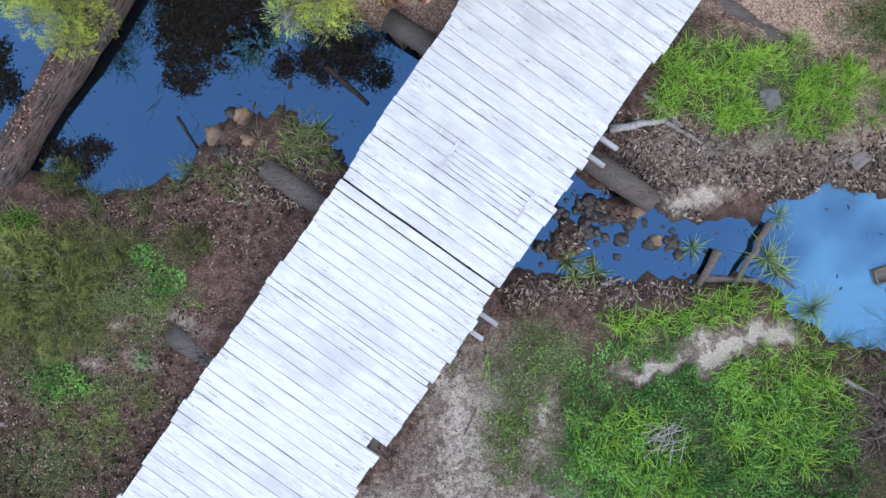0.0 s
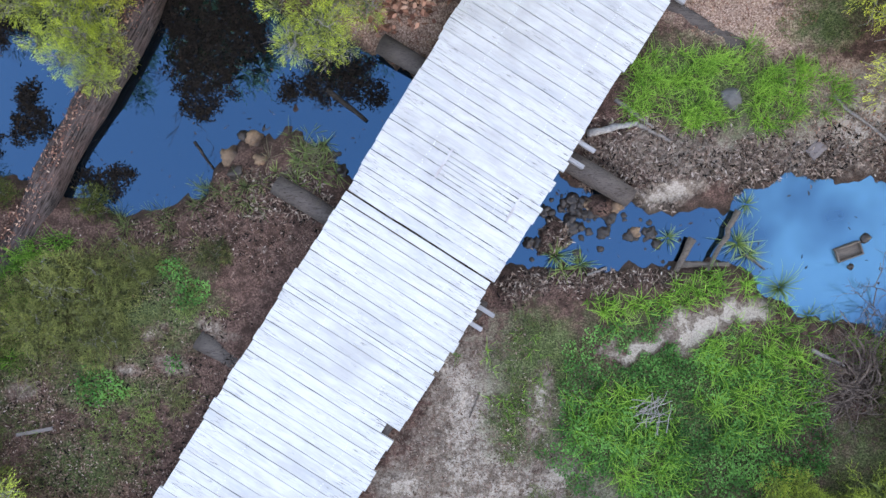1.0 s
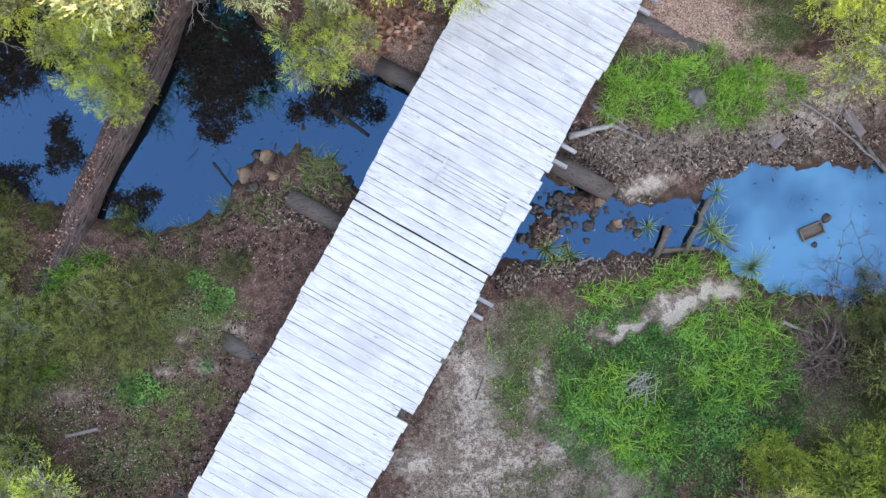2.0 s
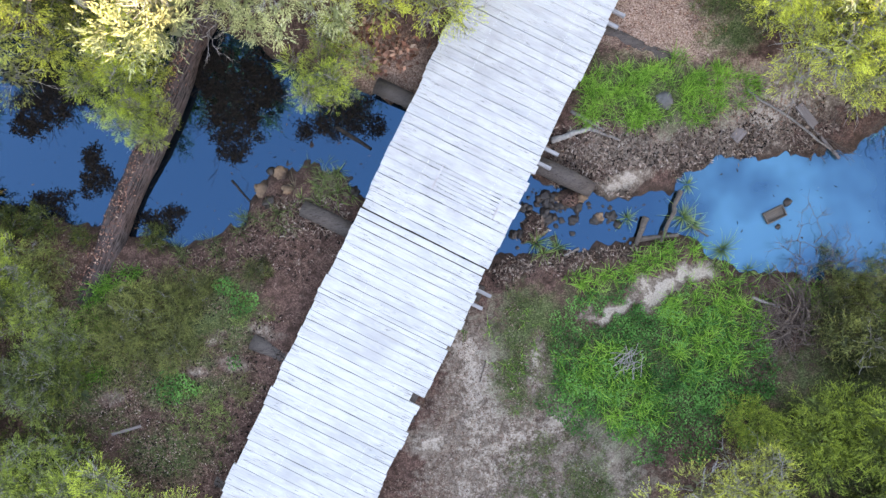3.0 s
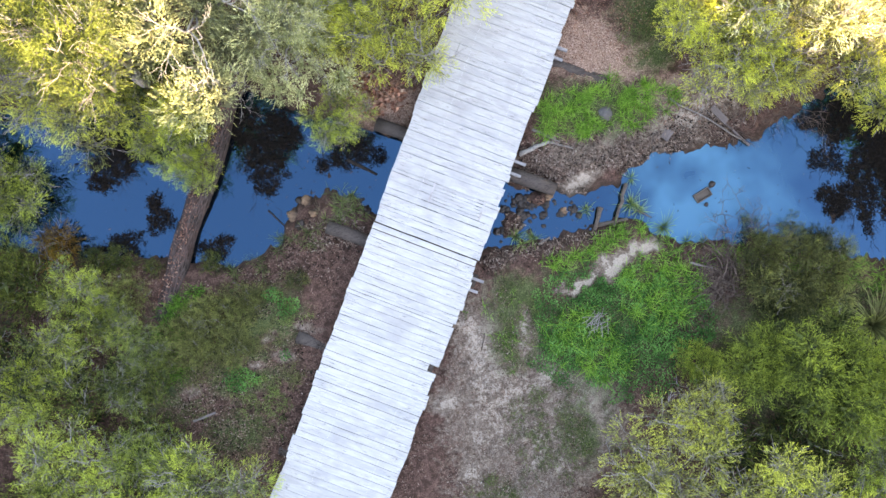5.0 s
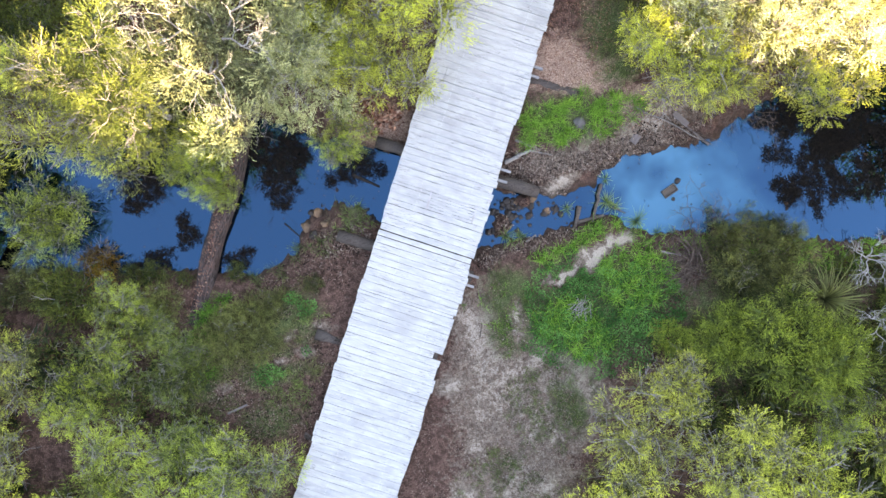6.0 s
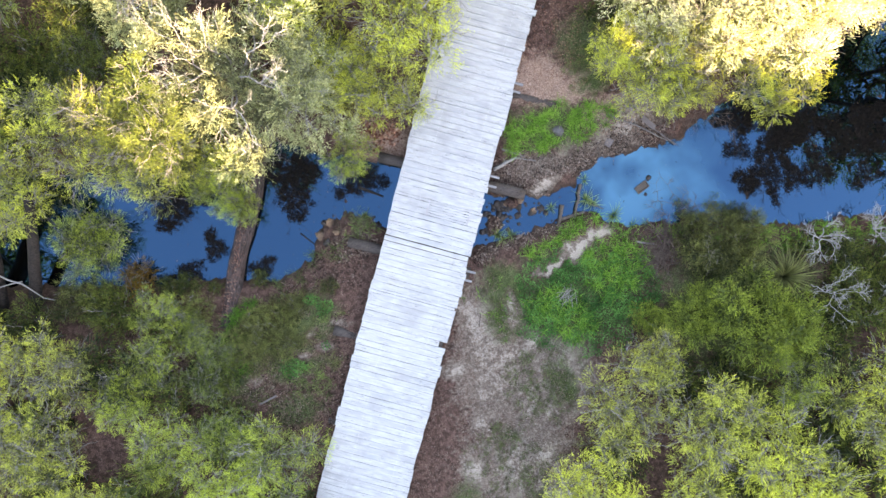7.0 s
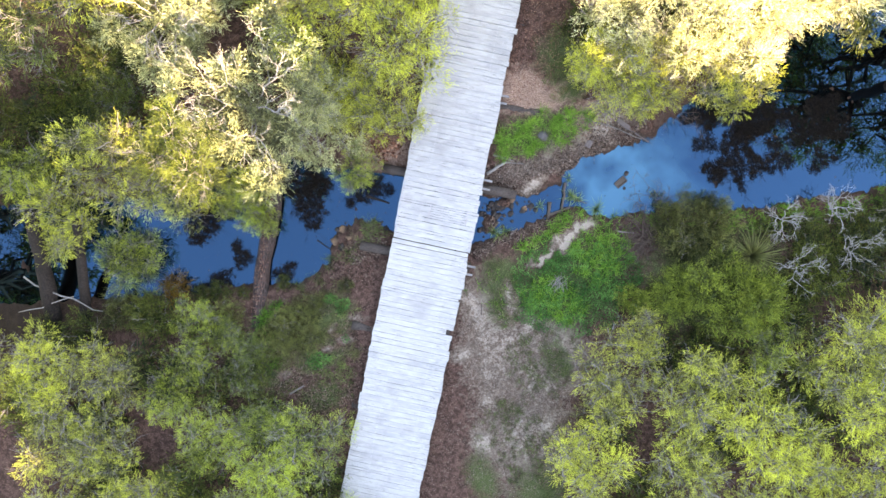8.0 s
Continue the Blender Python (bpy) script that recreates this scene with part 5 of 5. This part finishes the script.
driftwood(4.86, 0.0, 0.22, 4.52, -0.62, 0.22, 0.085, "short weathered log among reeds at the waterside", 1)
driftwood(4.6, -0.5, 0.16, 5.55, -0.52, 0.2, 0.07, "weathered log half sunk in the mud", 2)
driftwood(5.75, 0.5, 0.24, 5.1, -0.62, 0.3, 0.06, "bent grey log across the creek narrows", 3)
driftwood(5.9, -0.34, 0.12, 6.28, -0.66, 0.12, 0.03, "thin stick lying in the water", 4)
driftwood(0.62, -2.75, 0.50, 0.40, -3.25, 0.50, 0.022, "short dark stick lying on the path", 21, M_DRIFT, "stick")
driftwood(0.9, -6.3, 0.56, 1.35, -6.75, 0.56, 0.018, "thin dark stick lying on the path", 22, M_DRIFT, "stick")
driftwood(-5.0, -2.6, 0.55, -4.3, -2.35, 0.55, 0.02, "thin grey stick among dead leaves", 23, M_TWIG, "stick")
driftwood(2.85, 2.08, 0.45, 3.8, 2.24, 0.5, 0.075, "pale bare branch beside the bridge", 5, M_DEADWOOD)
driftwood(3.78, 2.22, 0.5, 4.45, 1.86, 0.42, 0.05, "grey bare branch on leaf litter", 6, M_TWIG)
driftwood(3.4, 2.7, 0.5, 4.1, 2.15, 0.5, 0.045, "grey bare branch on leaf litter", 7, M_TWIG)
driftwood(7.5, 2.6, 0.5, 9.3, 0.95, 0.35, 0.035, "long thin grey pole on the bank", 8, M_TWIG)
driftwood(3.2, -0.5, 0.16, 2.8, -0.62, 0.2, 0.03, "thin grey stick at the water", 9, M_TWIG)
driftwood(-4.75, 2.3, 0.12, -4.4, 1.75, 0.14, 0.03, "dark stick poking from the water", 10, M_BARK_WET)
driftwood(-2.1, 3.2, 0.12, -1.35, 2.55, 0.14, 0.06, "dark wet stick in the creek", 11, M_BARK_WET)


def loose_board(x, y, z, turn, tilt, length, width, thick, label, name="loose_plank"):
    me = board_mesh(length, width, thick, np.random.default_rng(int(x * 10) + 90), name)
    me.materials.clear()
    me.materials.append(M_BOARD)
    return tagged(hang(name, me, None, "", pose(x, y, z, 0, tilt, turn)), label, "plank")


loose_board(8.82, 1.82, ground_at(8.82, 1.82) + 0.05, -58, 3, 0.62, 0.20, 0.05, "short grey weathered board lying on the bank")
loose_board(9.25, 1.18, ground_at(9.25, 1.18) + 0.06, -55, 3, 1.15, 0.07, 0.05, "narrow grey batten lying on the bank")
loose_board(7.25, 1.62, ground_at(7.25, 1.62) + 0.05, 40, 0, 0.34, 0.26, 0.05, "square grey board scrap on leaf litter")
loose_board(-7.9, -3.15, ground_at(-7.9, -3.15) + 0.06, 8, 0, 0.7, 0.07, 0.05, "grey batten lying in leaf litter")


def tussock(x, y, count, length, width, mat, label, name="sedge", seed=0, slope=1.1, z=None, droop=0.5):
    rng = np.random.default_rng(900 + seed)
    a = rng.uniform(0, 6.283, count)
    r = rng.uniform(0, 0.05, count)
    base = np.c_[r * np.cos(a), r * np.sin(a), np.zeros(count)]
    lean = np.c_[np.cos(a), np.sin(a)] * rng.uniform(0.3, slope, count)[:, None]
    V, F, leaf_tone = blades_arrays(base, lean, rng.uniform(0.6, 1.15, count) * length, rng.uniform(0.8, 1.2, count) * width, rng, droop)
    me = np_mesh(name, V, F, mat, {"leaf_tone": leaf_tone})
    return tagged(hang(name, me, None, "", pose(x, y, ground_at(x, y) - 0.01 if z is None else z)), label, "plant", "sedges by the water")


for i, (x, y, n, l) in enumerate([(4.42, 0.05, 22, 0.26), (6.55, -1.02, 46, 0.40), (5.95, 0.62, 20, 0.25), (5.75, -0.12, 40, 0.36), (5.95, -0.35, 26, 0.30), (2.2, -0.22, 34, 0.30), (2.7, -0.4, 30, 0.26), (2.35, -0.5, 26, 0.24), (7.1, -1.6, 26, 0.26), (7.6, -1.75, 22, 0.25), (6.3, -1.35, 20, 0.24)]):
    tussock(x, y, n, l * 1.05, 0.015, M_SEDGE_GREEN, "spiky green sedge tuft at the water's edge", seed=i, z=max(ground_at(x, y), WATER_Z) - 0.01)
srng = np.random.default_rng(12)
for i in range(34):
    x, y = srng.normal(-2.55, 0.36), srng.normal(1.85, 0.27)
    tussock(x, y, 14, 0.21, 0.012, (M_STRAW, M_SEDGE, M_SEDGE_GREEN)[i % 3], "sedge tuft with dry blades on a muddy spit" if i % 3 == 0 else "dark green sedge tuft on a muddy spit", seed=30 + i, slope=1.4)
for i in range(16):
    x, y = srng.uniform(-4.9, -3.2), srng.normal(1.3, 0.16)
    tussock(x, y, 16, 0.24, 0.009, M_SEDGE, "thin sedge tuft on the muddy shore", seed=70 + i, slope=1.2)
tussock(11.55, -5.2, 170, 1.15, 0.030, M_WISP, "large tussock with long dull green blades", "grass_tree", 120, 1.0, ground_at(11.55, -5.2) + 0.12, 0.45)
for i in range(14):
    x, y = srng.uniform(-6.3, -5.0), srng.normal(0.75, 0.15)
    tussock(x, y, 14, 0.22, 0.008, M_SEDGE, "thin sedge tuft on the muddy shore", seed=140 + i, slope=1.2)


def dead_shrub(x, y, size, seed, label, mat, stems=5, name="dead_shrub", flat=0.5, r=0.02, depth=2, up=0.0):
    rng = np.random.default_rng(seed)
    out = []
    for i in range(stems):
        a = 2 * math.pi * i / stems + rng.uniform(-0.4, 0.4)
        branch_lines((0, 0, 0), (math.cos(a), math.sin(a), flat + rng.uniform(0, 0.5)), size * rng.uniform(0.4, 0.6), r, depth, rng, out)
    me = tubes_joined(out, mat, name, 5)
    return tagged(hang(name, me, None, "", pose(x, y, ground_at(x, y) - 0.02 + up)), label, "shrub")


dead_shrub(13.3, -4.3, 1.25, 1, "bare dead shrub with bleached white branches", M_BONE, 5, flat=0.9, r=0.026, depth=4, up=0.35)
dead_shrub(15.3, -4.7, 1.3, 2, "bare dead shrub with bleached white branches", M_BONE, 5, flat=0.9, r=0.025, depth=4, up=0.35)
dead_shrub(12.9, -6.2, 1.35, 3, "bare dead shrub with bleached white branches", M_BONE, 5, flat=0.9, r=0.025, depth=4, up=0.35)
dead_shrub(15.2, -6.4, 1.3, 4, "bare dead shrub with bleached white branches", M_BONE, 5, flat=0.9, r=0.024, depth=4, up=0.35)
dead_shrub(16.9, -5.6, 0.81, 5, "bare dead shrub with bleached white branches", M_BONE, 4, flat=0.9, r=0.025, depth=3, up=0.2)

def stick_heap(x, y, spread, count, seed, label, mat):
    rng = np.random.default_rng(seed)
    out = []
    for i in range(count):
        a = rng.normal(0.9, 0.75)
        mid = np.array([*rng.normal(0, spread * 0.28, 2), 0.10 + 0.2 * i / count])
        half = np.array([math.cos(a), math.sin(a), rng.normal(0, 0.18)]) * spread * rng.uniform(0.35, 0.75)
        out.append([(p, 0.0095 - 0.0012 * k) for k, p in enumerate(crooked(mid - half, mid + half, 5, 0.03, rng))])
    return tagged(hang("stick_heap", tubes_joined(out, mat, "stick_heap", 5), None, "", pose(x, y, ground_at(x, y) - 0.02)), label, "sticks")


stick_heap(3.85, -3.2, 0.46, 26, 6, "small heap of bare grey sticks in the grass", M_DEADWOOD)


def fallen_twigs(x, y, size, count, seed, label, mat):
    """A collapsed bush: long thin stems that arch over one another from a low hub."""
    rng = np.random.default_rng(seed)
    out = []
    for i in range(count):
        a = rng.normal(2.3, 1.25)
        d = np.array([math.cos(a), math.sin(a), 0.0])
        side = np.array([-d[1], d[0], 0.0]) * rng.normal(0, 0.35)
        start = np.append(rng.normal(0, 0.22, 2) * size, rng.uniform(0.0, 0.1))
        run, lift = size * rng.uniform(0.35, 1.0), rng.uniform(0.10, 0.45)
        line = []
        for k in range(7):
            f = k / 6
            q = start + d * run * f + side * run * f * f + np.array([0, 0, lift * 4 * f * (1 - f) * 0.8]) + rng.normal(0, 0.012, 3)
            line.append((q, (0.013 if i % 9 else 0.028) * (1 - 0.11 * k)))
        out.append(line)
        for _ in range(2):
            branch_lines(line[int(rng.integers(2, 6))][0], d + rng.normal(0, 0.5, 3) * np.array([1, 1, 0.4]), run * 0.35, 0.006, 1, rng, out, 0.5)
    return tagged(hang("dead_bush", tubes_joined(out, mat, "dead_bush", 4), None, "", pose(x, y, ground_at(x, y) - 0.01)), label, "shrub")


fallen_twigs(7.75, -2.95, 1.05, 130, 7, "tangled brown dead bush beside the pool", M_BROWN_TWIG)
dead_shrub(8.6, -1.75, 1.7, 8, "bare twiggy branch over the pool", M_BROWN_TWIG, 10, "dead_bush", 0.35, 0.015, 3)
dead_shrub(10.9, 1.55, 1.5, 21, "bare brown twigs at the end of a leafy bough", M_BROWN_TWIG, 9, "dead_branch", 0.5, 0.014, 3, 0.3)
dead_shrub(9.3, 1.25, 0.9, 22, "broken twigs heaped at the water's edge", M_BROWN_TWIG, 10, "dead_branch", 0.15, 0.013, 2)
dead_shrub(-4.4, 6.0, 1.5, 9, "fine bare grey branch hanging over the water", M_TWIG_GREY, 6, "dead_branch", 0.5, 0.013, 3, 0.45)
dead_shrub(6.8, 1.5, 0.8, 10, "thin bare twigs on leaf litter", M_TWIG, 4, "dead_branch", 0.1, 0.009, 1)
driftwood(6.95, -2.2, 0.5, 7.5, -2.5, 0.6, 0.045, "curved grey dead stem by the pool", 12, M_TWIG)

def forked_branch():
    """A bare bleached branch with a side limb, caught against the leaning trunks."""
    stem = [(-16.28, 5.54, 1.05), (-16.03, 5.05, 1.00), (-15.63, 4.65, 0.98), (-15.22, 4.23, 1.00), (-14.81, 3.93, 0.97), (-14.52, 3.52, 0.90), (-14.31, 3.20, 0.85), (-13.99, 3.00, 0.80)]
    limb = [(-14.76, 4.01, 0.99), (-15.22, 4.07, 0.95), (-15.80, 4.11, 0.90), (-16.21, 4.09, 0.88), (-16.68, 4.21, 0.86), (-17.21, 4.31, 0.85)]
    thing = empty("fallen_branch", pose(0, 0, 0), "bare pale forked branch caught against leaning trunks", "branch")
    tube("stem", stem, [0.036, 0.034, 0.032, 0.030, 0.027, 0.024, 0.021, 0.016], M_DEADWOOD, thing, "", 8, 0.15)
    tube("side_limb", limb, [0.020, 0.023, 0.025, 0.024, 0.022, 0.016], M_DEADWOOD, thing, "", 8, 0.15)


forked_branch()


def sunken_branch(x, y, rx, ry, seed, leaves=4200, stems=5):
    """In place of a tree's reflection: dark stems and leaf tufts that just break the surface."""
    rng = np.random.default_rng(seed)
    thing = empty("sunken_branch", pose(x, y, WATER_Z), "dark leafy mat on still water, in place of a tree reflection", "branch")
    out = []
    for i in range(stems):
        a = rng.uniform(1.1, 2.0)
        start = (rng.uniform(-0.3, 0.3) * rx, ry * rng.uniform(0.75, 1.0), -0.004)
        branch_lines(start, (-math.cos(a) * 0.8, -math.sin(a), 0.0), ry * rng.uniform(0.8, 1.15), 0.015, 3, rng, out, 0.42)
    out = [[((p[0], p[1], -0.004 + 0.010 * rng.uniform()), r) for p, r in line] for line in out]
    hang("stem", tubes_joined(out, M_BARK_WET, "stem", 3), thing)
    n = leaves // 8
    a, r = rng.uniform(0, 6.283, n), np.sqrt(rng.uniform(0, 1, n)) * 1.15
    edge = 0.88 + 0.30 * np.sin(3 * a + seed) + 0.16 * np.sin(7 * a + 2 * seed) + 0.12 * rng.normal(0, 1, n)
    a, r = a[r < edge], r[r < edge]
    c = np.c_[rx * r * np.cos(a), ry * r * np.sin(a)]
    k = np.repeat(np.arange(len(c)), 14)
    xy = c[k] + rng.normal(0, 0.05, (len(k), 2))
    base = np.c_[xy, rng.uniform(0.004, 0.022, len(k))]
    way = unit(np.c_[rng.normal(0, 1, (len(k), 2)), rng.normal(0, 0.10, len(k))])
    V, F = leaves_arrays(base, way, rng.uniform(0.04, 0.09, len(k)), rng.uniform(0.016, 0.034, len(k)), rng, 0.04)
    tagged(hang("leaves", np_mesh("leaves", V, F, M_REFLECTION_LITTER), thing), kind="stuff")


# Dark mats laid where tree crowns should mirror in the water.
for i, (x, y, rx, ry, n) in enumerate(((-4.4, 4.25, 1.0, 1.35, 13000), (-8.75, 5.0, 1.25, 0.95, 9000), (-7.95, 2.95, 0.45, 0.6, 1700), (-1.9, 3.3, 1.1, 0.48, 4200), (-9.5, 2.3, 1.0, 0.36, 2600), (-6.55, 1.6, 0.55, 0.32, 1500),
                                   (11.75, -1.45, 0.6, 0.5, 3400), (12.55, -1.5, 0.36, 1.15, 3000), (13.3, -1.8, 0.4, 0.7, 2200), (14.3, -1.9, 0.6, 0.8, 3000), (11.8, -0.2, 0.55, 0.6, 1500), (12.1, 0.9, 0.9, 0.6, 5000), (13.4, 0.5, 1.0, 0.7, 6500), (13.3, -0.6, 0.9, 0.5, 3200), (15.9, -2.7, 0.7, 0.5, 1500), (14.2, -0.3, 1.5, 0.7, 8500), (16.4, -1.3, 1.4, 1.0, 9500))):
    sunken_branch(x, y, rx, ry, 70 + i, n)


def leaning_trunk(a, b, r, seed):
    rng = np.random.default_rng(seed)
    pts = crooked(a, b, 9, 0.012, rng)
    return tagged(tube("leaning_trunk", pts, [r * (1.15 - 0.04 * i) for i in range(9)], M_BARK_WET, None, "", 14, 0.10), "thick dark leaning trunk below the crowns", "trunk")


leaning_trunk((-16.35, 3.3, 0.2), (-14.2, 7.6, 2.3), 0.30, 1)
leaning_trunk((-15.0, 2.9, 0.2), (-12.7, 6.6, 2.3), 0.20, 2)


def crate(x, y, z, turn):
    """An old timber box, open on top, floating in the pool."""
    box = empty("wooden_crate", pose(x, y, z, 4, -3, turn), "old brown timber box floating in the pool", "crate")
    for name, sx, sy, sz, px, py, pz in (("base", 0.50, 0.24, 0.03, 0, 0, 0.03), ("side", 0.50, 0.03, 0.10, 0, 0.125, 0.06), ("side", 0.50, 0.03, 0.10, 0, -0.125, 0.06), ("end", 0.03, 0.22, 0.10, 0.235, 0, 0.06), ("end", 0.03, 0.22, 0.10, -0.235, 0, 0.06)):
        bm = bmesh.new()
        bmesh.ops.create_cube(bm, size=1.0)
        bmesh.ops.scale(bm, vec=(sx, sy, sz), verts=bm.verts)
        bmesh.ops.bevel(bm, geom=bm.edges[:], offset=0.004, segments=1, affect="EDGES")
        part(name, bm, M_DRIFT, box, "", pose(px, py, pz))


crate(7.9, -0.37, WATER_Z - 0.02, 18)
stone(8.25, -0.12, 0.10, 201, M_STONE_DARK, "dark stone showing above the pool", "stones in the pool", WATER_Z - 0.02)
stone(7.95, -0.68, 0.07, 202, M_STONE_DARK, "dark stone showing above the pool", "stones in the pool", WATER_Z - 0.02)
herbs("dead_fern", "heap of broad red-brown dead leaves", [(-0.75, 4.75, 0.9, 0.6, -20)], 260, 0.16, M_RED_LITTER, 63, 0.3)


def floating_specks():
    """Dead leaves and scraps of bark that drift on the water."""
    rng = np.random.default_rng(88)
    n = 420
    x = np.concatenate([rng.uniform(-10, -1, n // 2), rng.uniform(2, 17, n - n // 2)])
    lo, hi = shores(x)
    y = lo + (hi - lo) * rng.beta(0.7, 0.7, n)
    keep = inland(x, y) < -0.05
    x, y = x[keep], y[keep]
    base = np.c_[x, y, np.full(len(x), WATER_Z + 0.004)]
    way = unit(np.c_[rng.normal(0, 1, (len(x), 2)), rng.normal(0, 0.03, len(x))])
    size = rng.uniform(0.2, 1, len(x)) ** 2
    V, F = leaves_arrays(base, way, 0.03 + 0.09 * size, 0.014 + 0.035 * size, rng, 0.03)
    tagged(hang("floating_leaf", np_mesh("floating_leaf", V, F, M_DRIFT_LEAF)), "dead leaves and bark scraps floating on the water", "leaf litter", kind="stuff")


floating_specks()
